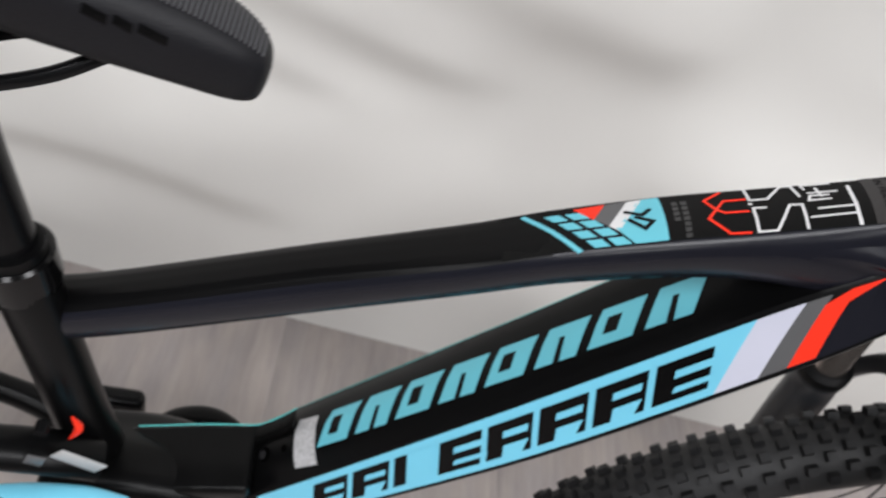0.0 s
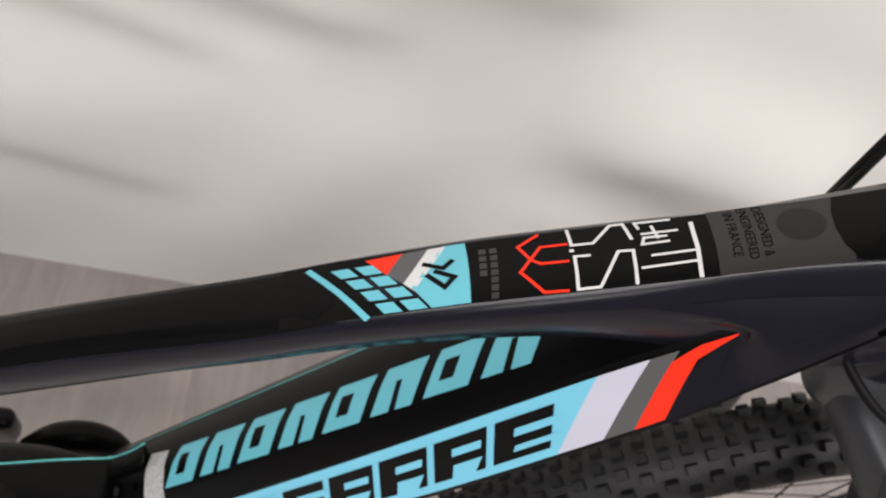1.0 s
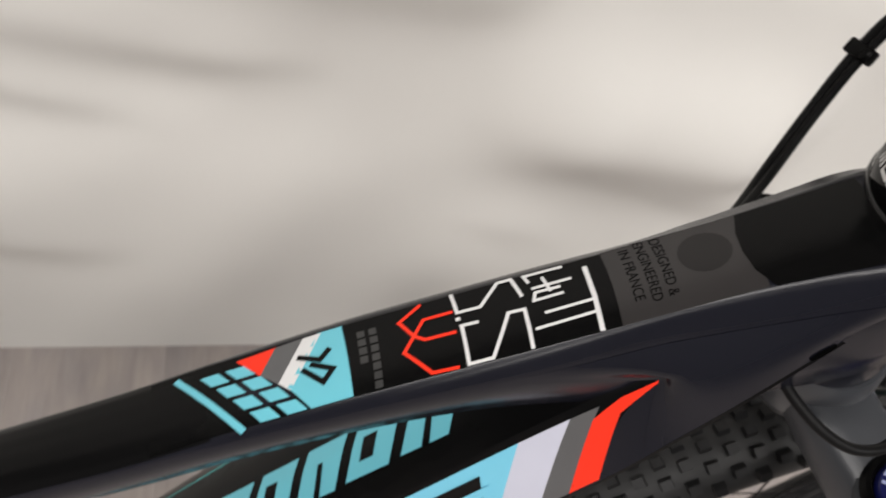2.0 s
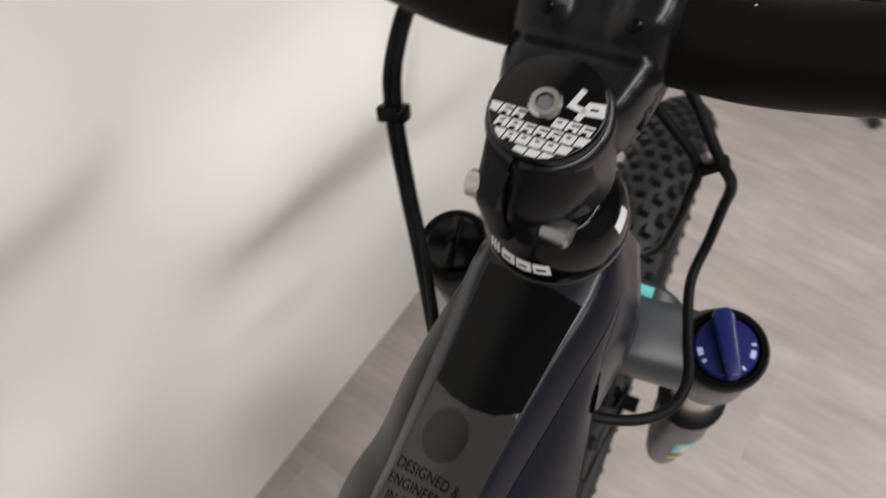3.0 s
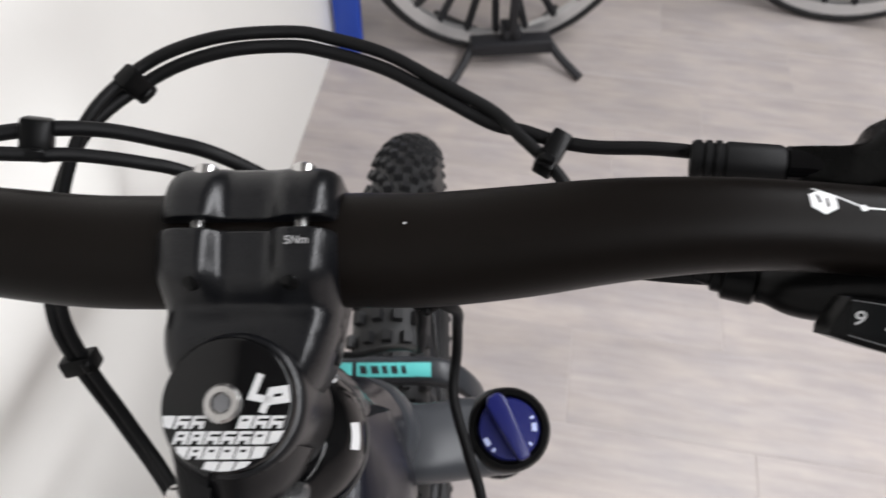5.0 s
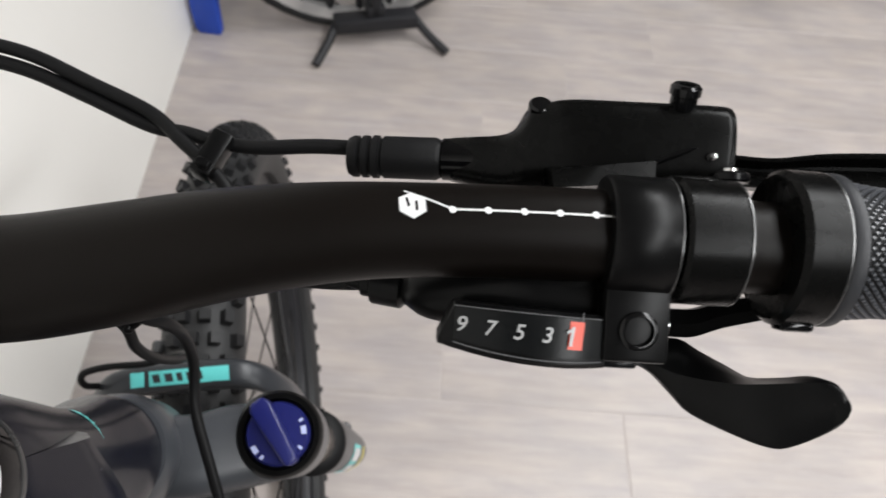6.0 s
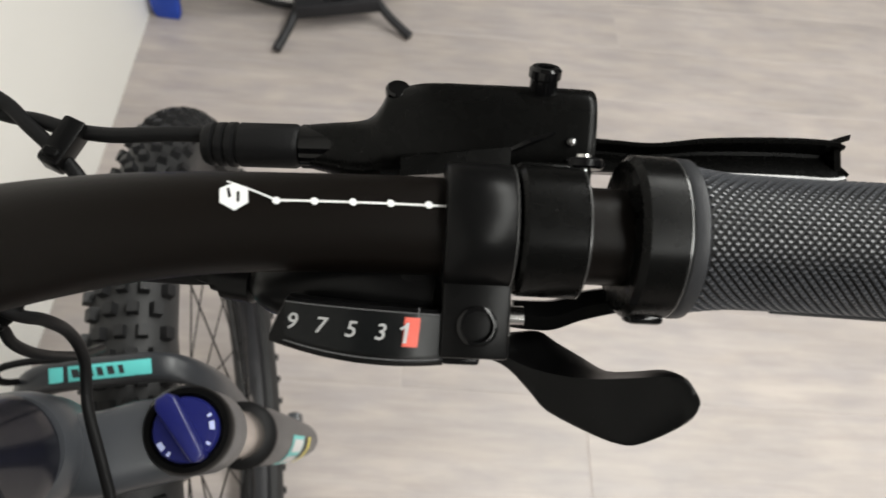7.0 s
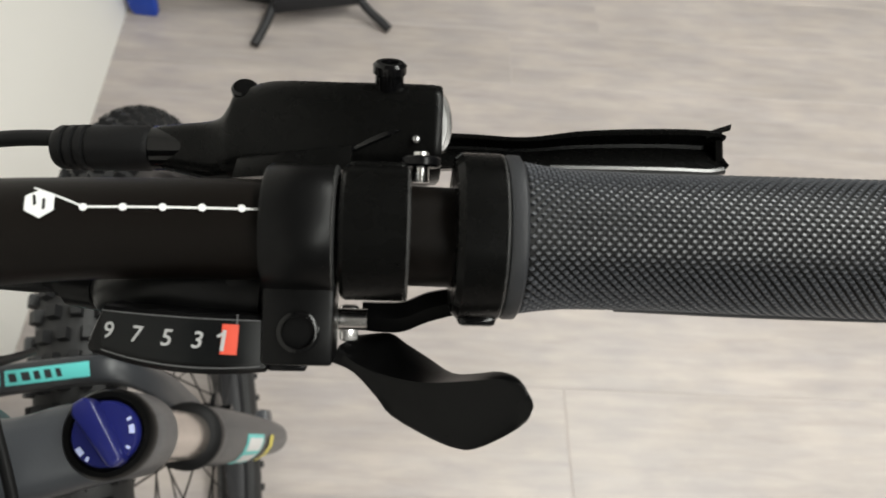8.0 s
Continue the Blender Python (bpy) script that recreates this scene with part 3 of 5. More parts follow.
    red = stroke([(-137.5, 9.2), (-145.2, 4.0), (-141.2, -3.2), (-137.8, -5.7), (-128.3, -5.9)], 1.25) + \
        stroke([(-128.1, 2.6), (-137.2, 2.6), (-145.1, -8.8), (-137, -19), (-129, -19.4)], 1.25)
    deco("red_outline", red, RED, 0.6, "red angular outline", 1)
    wl = stroke([(-126.6, 9.8), (-126.2, 1.7), (-118.6, 1.5), (-111.4, 9.8), (-106.9, 9.8), (-105.3, 1.6)], 1.2)
    wl += stroke([(-120.8, -4.3), (-125.7, -4.1), (-125.3, -19.3), (-117.6, -19.3), (-110.6, -4.0), (-105.5, -4.3), (-105.3, -19.3)], 1.2)
    wl += stroke([(-90.9, 9.2), (-102.8, 9.4), (-102.1, 6.4)], 1.1) + stroke([(-97.4, 6.5), (-96.3, 0.6)], 1.1) + stroke([(-101.2, 3.2), (-89.5, 3.2)], 1.1)
    wl += stroke([(-93.1, -1.8), (-102.0, -2.0), (-101.0, 1.2), (-93.5, 1.0)], 1.1) + stroke([(-99.2, -7.8), (-84.5, -7.5)], 1.1) + stroke([(-103, -13), (-84.4, -12.4)], 1.1)
    wl += stroke([(-84, 5.8), (-84, -19.3)], 1.5) + [[(-127.2, -1.8), (-125.6, -1.8), (-125.6, -0.4), (-127.2, -0.4)]]
    deco("white_outline", wl, WHITE, 0.6, "white angular outlines", 1)
    bars = []
    for u, n_ in ((-159.5, 4), (-155.5, 7)):
        for k in range(n_):
            bars.append([(u, 5 - 3.6 * k), (u + 2.6, 5 - 3.6 * k), (u + 2.6, 2.2 - 3.6 * k), (u, 2.2 - 3.6 * k)])
    deco("faint_bar", bars, FAINT, 0.6, "", 1)
    for body, u in (("DESIGNED &", -61.5), ("ENGINEERED", -66.5), ("IN FRANCE", -71.5)):
        t = text_mesh(body, 4.6, 0.03)
        for v in t.verts:
            v.co = Vector(F(u + v.co.y, -2.0 - v.co.x * 0.95, 0.62))
        part("print", t, BLACKD, top, "small dark printed words", B)
    deco("dark_disc", [[(-49 + 8 * math.cos(a), -1 + 8 * math.sin(a)) for a in np.linspace(0, 2 * math.pi, 20, endpoint=False)]], DISC, 0.6, "dim round print", 1)

    # head tube with headset seat, gusset dimple and cable ports
    h = lathe([(20, -64), (23.8, -67), (25.2, -74), (25.6, -90), (24.0, -115), (22.0, -142), (23.4, -164), (28.2, -184), (29.5, -192), (29.5, -198), (26, -200)], 48)
    head = part("head_tube", h, PAINT_SIDE, BIKE, "graphite head tube", MM @ HEAD @ Matrix.Translation((-3.0, 2.2, 0)))
    stripe = [[(-14, -146.5), (-22, -145.5), (-70, -150.5), (-24, -150.0)]]
    part("turquoise_mark", flat_patch(stripe, lambda a, z: (22.5 * math.cos(radians(a)), 22.5 * math.sin(radians(a)), z), 4), TURQ, head, "thin turquoise stripe", MM @ HEAD @ Matrix.Translation((-3.0, 2.2, 0)))
    web = [(gusset(i / 60, j / 60), i / 60, j / 60) for i in range(1, 60) for j in range(1, 60)]
    at, gu, gv = min(web, key=lambda c: (c[0].x + 3.5) ** 2 + (c[0].z + 117) ** 2)
    along = (gusset(gu + 0.01, gv) - gusset(gu - 0.01, gv)).normalized()
    out = along.cross(gusset(gu, gv + 0.01) - gusset(gu, gv - 0.01)).normalized()
    out = out if out.y < 0 else -out
    # Port floor lies above the web; its depth is only dark colour.
    e = lathe([(0.1, 0.25), (2.3, 0.25), (2.6, 0.9), (3.0, 0.8), (3.2, 0.0), (3.2, -2.0), (0.1, -2.0)], 24)
    for v in e.verts:
        v.co.x, v.co.y = 1.75 * v.co.x, 0.62 * v.co.y
    turn = Matrix((along, out.cross(along), out)).transposed().to_4x4()
    part("cable_port", e, HOLE, head, "oval cable port with its shade painted dark", B @ Matrix.Translation(at) @ turn)

    # seat tube, post, clamp
    part("seat_tube", tube([(-478, -9, -360), (-450, -12, -455), (-422, -15, -550), (-390, -18, -655)], [18.5, 19, 20, 23], 28), PAINT, BIKE, "satin black seat tube", B)
    post = part("seat_post", tube([(-545, -5, -110), (-520, -6, -200), (-498, -7, -290), (-476, -8, -372)], 15.6, 28), SATIN, BIKE, "black seat post", B)
    d = (Vector((-476, -8, -372)) - Vector((-498, -7, -290))).normalized()
    a = Vector((-487, -7.6, -330)) + d * 38
    c = rod(a, a + d * 26, 23, 32, bevel=2.0)
    rod(a + d * 26, a + d * 32, 21, 32, c, 0.5)
    clamp = part("seat_clamp", c, GLOSS, BIKE, "black seat clamp collar", B)
    part("clamp_bolt", rod((-502, -24, -390), (-502, 10, -390), 4, 16), SATIN, clamp, "", B)
    for y0, y1 in ((-22, -62), (6, 48)):
        part("seat_stay", tube([(-478, y0 * 0.6 - 4, -405), (-530, y0, -430), (-640, y1 * 0.9, -505), (-830, y1, -622)], [9, 9, 8.5, 8], 18), PAINT_SIDE, BIKE, "", B)
        part("chain_stay", tube([(-400, y0 * 1.3, -680), (-500, y1 * 0.9, -665), (-840, y1 * 1.05, -628)], [14, 12, 9], 18), PAINT, BIKE, "", B)

    # motor housing, crank and the left pedal seen through the frame
    mo = bmesh.new()
    rows = smooth_line([(-62, 30, 40), (-52, 66, 62), (-20, 72, 60), (10, 70, 36), (26, 62, 24), (34, 28, 14)], 4)
    add_rings(mo, [[(-352 + rx * math.cos(a) * (1.25 if math.cos(a) < 0 else 1.0), y, -650 + rz * math.sin(a)) for a in np.linspace(0, 2 * math.pi, 40, endpoint=False)]
                   for y, rx, rz in rows])
    motor = part("motor", mo, PLASTIC, BIKE, "black motor housing", B)
    cov = prism([(-400, -621), (-377, -609), (-350, -593), (-328, -580), (-305, -569), (-288, -560), (-282, -572), (-296, -650), (-400, -650)], 0, 58, 5, 3)
    part("motor_cover", cov, PLASTIC, BIKE, "black plastic motor cover", B @ pose(0, 8, 0, 90, 0, 0))
    fil = prism([(-300, -572), (-288, -561), (-279, -546), (-273, -532), (-268, -517), (-264, -530), (-266, -550), (-282, -590)], 0, 14, 2, 2)
    part("cover_fillet", fil, PLASTIC, BIKE, "", B @ pose(0, 8, 0, 90, 0, 0))
    # Flat black discs paint the shade of the screw holes.
    for s0, r0, mat, lift in ((-624, 6.2, HOLE, 1.0), (-626, 3.6, STEEL_B, 1.6), (-602, 3.0, HOLE, 1.0)):
        disc = [(s0 + r0 * math.cos(2 * math.pi * i / 18), -18 + r0 * math.sin(2 * math.pi * i / 18)) for i in range(18)]
        part("screw_recess" if mat is HOLE else "cover_screw", flat_patch([disc], lambda s, v: top_face(s, v, lift), 0), mat, down, "", B)
    part("left_cover", tube([(-362, 58, -728), (-338, 60, -706), (-313, 60, -694), (-290, 58, -700), (-274, 56, -710)], [8, 15, 16, 14, 8], 18), PLASTIC, BIKE, "black moulded cover", B)
    part("crank_arm", tube([(-395, -70, -692), (-448, -80, -760), (-500, -86, -826)], [15, 12, 11], 18, 6, 0.7), SATIN, BIKE, "black crank arm", B)
    arm = block((60, 22, 50), (-402, 76, -731), (0, -8, 0), 9, 4)
    part("crank_arm", join(arm, tube([(-394, 78, -735), (-388, 82, -790), (-384, 86, -862)], [14, 12, 11], 18, 6, 0.7)), SATIN, BIKE, "black crank arm", B)
    part("cover_edge", tube([(-377, 7, -608.5), (-350, 7, -592.5), (-328, 7, -579.5), (-305, 7, -568.5), (-288, 7, -560), (-279, 7, -545.5), (-273, 7, -531.5), (-268, 7, -516.5)], 0.6, 6), TURQ, BIKE, "fine turquoise edge", B)
    cs = part("stay_yoke", tube([(-400, -46, -560), (-440, -52, -545), (-500, -58, -548), (-600, -62, -585)], [16, 17, 15, 10], 20, 8, 0.7), PAINT, BIKE, "black stay yoke with white and red decals", B)
    part("white_mark", block((34, 1.2, 16), (-412, -63.5, -521), (0, 26, 0), 0.3), SILVER, cs, "white decal", B)
    part("grey_mark", block((12, 1.2, 20), (-440, -65.0, -532), (0, 10, 0), 0.3), GREY, cs, "", B)
    part("red_mark", tube([(-424, -45, -493), (-418, -47, -505), (-422, -50, -518)], [0.8, 3.0, 0.8], 10), RED, cs, "red crescent mark", B)
    part("pivot_bolt", rod((-440, -46, -506), (-440, -56, -506), 5, 16, bevel=1), SATIN, cs, "", B)
    part("cyan_stripe", tube([(-462, -72, -577), (-444, -76, -566), (-420, -78, -556), (-396, -76, -555), (-372, -72, -561)], [3, 8, 10, 9, 4], 12, 8, 0.4), CYAN_B, cs, "bright cyan stripe", B)


frame_body()


def saddle():
    rows = smooth_line([(-378.5, 3, -186, 4, 6), (-380, 8, -185, 9, 13), (-384, 12.5, -183, 12, 17.5), (-394, 17, -180, 15, 21), (-418, 22, -176, 18, 23.5), (-460, 28, -172, 20, 26), (-510, 37, -167, 21, 26),
                        (-560, 56, -162, 22, 30), (-610, 74, -154, 22, 30), (-640, 72, -150, 20, 26), (-655, 55, -150, 10, 14), (-660, 20, -152, 4, 4)], 5)
    def skin(i, a):
        x, w, z, up, low = (float(q) for q in i)
        c, s_ = math.cos(a), math.sin(a)
        y = w * math.copysign(abs(c) ** 0.75, c)
        return (x, y - 4, z + (up * abs(s_) ** 0.8 if s_ > 0 else -low * abs(s_) ** 0.7))
    rings = [[skin(i, a) for a in np.linspace(0, 2 * math.pi, 36, endpoint=False)] for i in rows]
    sad = part("saddle", rings_mesh(rings), SADDLE, BIKE, "black padded saddle with a ribbed edge and dark marks", B)
    for x in np.linspace(-384, -474, 44):
        i = [float(np.interp(-x, -rows[:, 0], rows[:, k])) for k in range(5)]
        q = [skin(i, radians(a)) for a in (52, 66, 80, 94, 108, 120)]
        part("rib", tube([(k[0], k[1], k[2] + 0.1) for k in q], 0.55, 5, 1), RIBGREY, sad, "", B)
    for x0, x1 in ((-451, -442), (-440, -433), (-431, -420)):
        def on_flank(u, v):
            x = x0 + (x1 - x0) * u
            i = [float(np.interp(-x, -rows[:, 0], rows[:, k])) for k in range(5)]
            q = skin(i, radians(180 - 25 + 12 * v + 5 * u))
            return (q[0], q[1] - 0.5, q[2] + 0.4)
        part("mark", grid_patch(3, 2, on_flank), BLACKD, sad, "dark raised mark", B)
    for y in (-22, 14):
        part("rail", tube([(-440, y * 0.5 - 2, -196), (-470, y, -218), (-540, y, -262), (-600, y * 1.4, -280)], 3.5, 12), SATIN, sad, "steel saddle rail", B)


saddle()


# ---- wheels ----
def wheel(name, m, label, radius):
    w = new(name)
    w.parent = BIKE
    w["label"] = label
    sec = 31.0
    rc = radius - sec - 3
    prof = [(rc + sec * math.sin(a) * (0.98 if math.sin(a) > 0 else 1.0), sec * math.cos(a)) for a in np.linspace(radians(-38), radians(218), 26)]
    prof += [(rc - 20, -19), (rc - 22, 0), (rc - 20, 19)]
    rings = []
    for a in np.linspace(0, 2 * math.pi, 121)[:-1]:
        rings.append([(r * math.cos(a), z, r * math.sin(a)) for r, z in prof])
    rings.append(rings[0])
    tb = rings_mesh(rings, True, False)
    bmesh.ops.remove_doubles(tb, verts=tb.verts, dist=0.01)
    part("tyre", tb, CASING, w, "knobbly black tyre", m)
    verts, faces = [], []
    shape = [(-1, -1, -1), (1, -1, -1), (1, 1, -1), (-1, 1, -1), (-0.82, -0.8, 1), (0.82, -0.8, 1), (0.82, 0.8, 1), (-0.82, 0.8, 1)]
    quads = ((4, 5, 6, 7), (0, 1, 5, 4), (1, 2, 6, 5), (2, 3, 7, 6), (3, 0, 4, 7))
    rng = random.Random(4)
    count = 122
    for i in range(count):
        base = 2 * math.pi * i / count
        if i % 2:
            plan = ((0.0, 0.0, 5.6, 4.8), (0.0, -14, 6.0, 5.0), (0.0, 14, 6.0, 5.0), (0.0, -31, 6.6, 5.2), (0.0, 31, 6.6, 5.2))
        else:
            plan = ((0.0, -7.2, 5.8, 5.2), (0.0, 7.2, 5.8, 5.2), (0.0, -22.5, 6.4, 5.2), (0.0, 22.5, 6.4, 5.2))
        for da, off, lx, ly in plan:
            ang = base + da * 2 * math.pi / count
            tilt = off / sec
            rr = rc + sec * math.cos(tilt * 1.02)
            zz = sec * math.sin(tilt * 1.02)
            hgt = 4.8 + rng.uniform(-0.3, 0.3)
            k = len(verts)
            for sx, sy, sz in shape:
                du, dv, dn = sx * lx * (0.86 if abs(off) < 25 else 0.78), sy * ly * 0.86, 1.2 + sz * hgt
                r2 = rr + dn * math.cos(tilt) - dv * math.sin(tilt)
                z2 = zz + dn * math.sin(tilt) + dv * math.cos(tilt)
                a2 = ang + du / rr
                verts.append((r2 * math.cos(a2), z2, r2 * math.sin(a2)))
            faces += [tuple(k + q for q in f) for f in quads]
    me = bpy.data.meshes.new("tread")
    me.from_pydata(verts, [], faces)
    tb = bmesh.new()
    tb.from_mesh(me)
    bpy.data.meshes.remove(me)
    tr = part("tread", tb, TYRE, w, "square tread blocks", m)
    tr["kind"] = "stuff"
    rim = [(rc - 16, -17), (rc - 12, -16), (rc - 12, 16), (rc - 16, 17), (rc - 34, 12), (rc - 38, 0), (rc - 34, -12)]
    rings = [[(r * math.cos(a), z, r * math.sin(a)) for r, z in rim] for a in np.linspace(0, 2 * math.pi, 97)]
    rb = rings_mesh(rings, True, False)
    bmesh.ops.remove_doubles(rb, verts=rb.verts, dist=0.01)
    part("rim", rb, STEEL_B, w, "black alloy rim", m)
    hub = lathe([(9, -50), (9, -38), (24, -36), (24, -31), (14, -26), (14, 26), (24, 31), (24, 36), (9, 38), (9, 50)], 28)
    part("hub", hub, SATIN, w, "black hub", m @ pose(0, 0, 0, 90, 0, 0))
    for i in range(28):
        a = 2 * math.pi * i / 28
        sg = 1 if i % 2 else -1
        b = a + sg * 0.9 * (1 if (i // 2) % 2 else -1)
        part("spoke", rod((22 * math.cos(b), 33 * sg, 22 * math.sin(b)), ((rc - 34) * math.cos(a), 4 * sg, (rc - 34) * math.sin(a)), 1.0, 5), SATIN, w, "", m)
    return w


AXLE = Vector((16, 5, -717))
wheel("front_wheel", S @ Matrix.Translation(AXLE), "front wheel with a knobbly black tyre", 338.0)
wheel("rear_wheel", B @ Matrix.Translation((-845, -6, -645)), "rear wheel with a knobbly black tyre", 341.0)


# ---- fork ----
# the fork leans a little against the stem's own axis
LEAN = Matrix(((1, 0, 0.037, 6.8), (0, 1, 0.018, 1.2), (0, 0, 1, 0), (0, 0, 0, 1)))
SF = S @ LEAN


def fork():
    cr = lathe([(26, -190), (28, -194), (29, -204), (28.5, -228), (25, -240), (20, -244)], 40)
    for sg in (1, -1):
        rows = smooth_line([(0, 24, 20, -203, -240), (28, 26, 15.0, -204, -241), (50, 24, 18.5, -208, -246), (72, 21, 19, -213, -252)], 4)
        rings = []
        for y, hx, ahead, z1, z0 in rows:
            zc, hz = (z1 + z0) / 2, (z1 - z0) / 2
            rings.append([(2 + (ahead if math.cos(a) > 0 else hx) * math.copysign(abs(math.cos(a)) ** 0.6, math.cos(a)), sg * y, zc + hz * math.copysign(abs(math.sin(a)) ** 0.6, math.sin(a)))
                          for a in np.linspace(0, 2 * math.pi, 24, endpoint=False)])
        add_rings(cr, rings)
        lathe([(18, -211), (21, -212.5), (22, -216), (22, -258), (20, -261)], 36, cr, Matrix.Translation((3, sg * 72, 0)))
    low = Matrix.Translation((0, 0, -10))
    crown = part("fork_crown", cr, FORK, BIKE, "dark grey fork crown", SF @ low, 50)
    # damper knob with a raised grip bar
    m = SF @ Matrix.Translation((3, -74.4, -223))
    part("knob_bezel", lathe([(21.4, -4), (21.4, 3), (20.0, 5.2), (17.4, 5.2), (16.4, 3.0), (10, 3.0)], 40), PLASTIC, crown, "black knob surround", m)
    kb = lathe([(15.6, 2.0), (15.6, 6.5), (14.6, 8.2), (0.1, 8.6)], 40)
    fin = prism([(-17, -2.4), (-15, -3.6), (14, -5.6), (18.2, -3.2), (18.2, 3.2), (14, 5.6), (-15, 3.6), (-17, 2.4)], 5, 17.5, 1.6, 3)
    fin.transform(pose(0, 0, 0, 0, 0, 27))
    knob = part("lockout_knob", join(kb, fin), BLUE, crown, "blue knob with a raised grip bar", m)
    ticks = []
    for a0, a1, r0, r1 in ((112, 130, 11.6, 14.2), (140, 147, 12.0, 14.2), (-96, -78, 11.6, 14.2), (-68, -62, 12.0, 14.2), (-128, -122, 12.0, 14.2)):
        aa = np.radians(np.linspace(a0, a1, 6))
        ticks.append([(r1 * math.cos(a), r1 * math.sin(a)) for a in aa] + [(r0 * math.cos(a), r0 * math.sin(a)) for a in aa[::-1]])
    for q in ticks:
        part("knob_print", flat_patch([q], lambda u, v: (u, v, 8.75), 0), PALEBLUE, knob, "small pale print", m)
    m2 = SF @ Matrix.Translation((3.2, 72.4, -206))
    part("air_cap_bezel", lathe([(20.6, -16), (20.6, 5), (19.4, 7), (16.0, 7), (15.6, 5.5), (8, 5.5)], 40), PLASTIC, crown, "black surround", m2)
    ac = lathe([(15.2, 4), (15.2, 9), (14, 10.5), (0.1, 10.8)], 40)
    fin = prism([(-14, -3), (14, -3), (14, 3), (-14, 3)], 8, 14, 1.4, 2)
    fin.transform(pose(0, 0, 0, 0, 0, 8))
    part("air_cap", join(ac, fin), GLOSS, crown, "gloss black air cap", m2)
    for sg in (1, -1):
        part("stanchion", rod((3, sg * 72, -250), (3, sg * 72, -460), 15.8, 32), STANCHION, BIKE, "champagne steel stanchion", SF)
        lg = lathe([(17, -373), (21, -375), (22, -381), (21.5, -387), (20, -391), (21, -402), (22, -450), (20.5, -570), (18, -700), (16, -735)], 36)
        leg = part("fork_leg", lg, LEG, BIKE, "dark grey lower fork leg", SF @ Matrix.Translation((3, sg * 72, 0)))
        part("dust_seal", lathe([(15.2, -367), (19, -368), (22.6, -372), (22.6, -380), (21, -383)], 36), RUBBER, leg, "black dust seal", SF @ Matrix.Translation((3, sg * 72, 0)))
        part("dropout", block((40, 14, 34), (14, sg * 66, -722), bevel=4), FORK, leg, "", SF)
        lab = [[(a, z) for a, z in ((190, -468), (268, -468), (268, -545), (190, -545))]]
        if sg < 0:
            part("leg_label", flat_patch(lab, lambda a, z: (22.3 * math.cos(radians(a)), 22.3 * math.sin(radians(a)), z), 3), TURQ, leg, "turquoise and white label",
                 SF @ Matrix.Translation((3, -72, 0)))
            part("label_bars", flat_patch([[(200, -476), (222, -476), (222, -537), (200, -537)], [(232, -476), (260, -476), (260, -537), (232, -537)]],
                                          lambda a, z: (22.6 * math.cos(radians(a)), 22.6 * math.sin(radians(a)), z), 2), WHITE, leg, "", SF @ Matrix.Translation((3, -72, 0)))
            part("yellow_mark", flat_patch([[(190, -580), (268, -580), (268, -600), (190, -600)]], lambda a, z: (22.3 * math.cos(radians(a)), 22.3 * math.sin(radians(a)), z), 2),
                 YELLOW, leg, "", SF @ Matrix.Translation((3, -72, 0)))
    rings = []
    for y, x, z, hx, hz in smooth_line([(-72, 12, -420, 10, 24), (-64, 30, -376, 10, 20), (-42, 43, -345, 9.5, 14), (0, 45, -342, 9.5, 13), (42, 43, -345, 9.5, 14), (64, 30, -376, 10, 20), (72, 12, -420, 10, 24)], 6):
        rings.append([(x + hx * math.copysign(abs(math.cos(a)) ** 0.5, math.cos(a)), y, z + hz * math.copysign(abs(math.sin(a)) ** 0.5, math.sin(a)))
                      for a in np.linspace(0, 2 * math.pi, 20, endpoint=False)])
    arch = part("fork_arch", rings_mesh(rings), LEG, BIKE, "dark grey fork arch with a turquoise label", S, 50)
    lm = S @ pose(44.5, -1, -328.4, 0, -8, 0)
    part("arch_label", block((9.5, 8.5, 0.8), (0, 26.6, 0), bevel=0.2), TURQ, arch, "turquoise square", lm)
    part("arch_label", block((9.5, 50, 0.8), (0, -5.6, 0), bevel=0.2), TURQ, arch, "turquoise label", lm)
    for y, w in ((17.5, 5.5), (10.0, 6.0), (2.6, 4.5), (-3.6, 5.0), (-10.4, 4.0)):
        part("label_bar", flat_patch([[(2.7, y), (-2.6, y - 1), (-2.6, y - w), (2.7, y - w + 1)]], lambda u, v: (u, v, 0.55), 0), LEG, arch, "", lm)


fork()


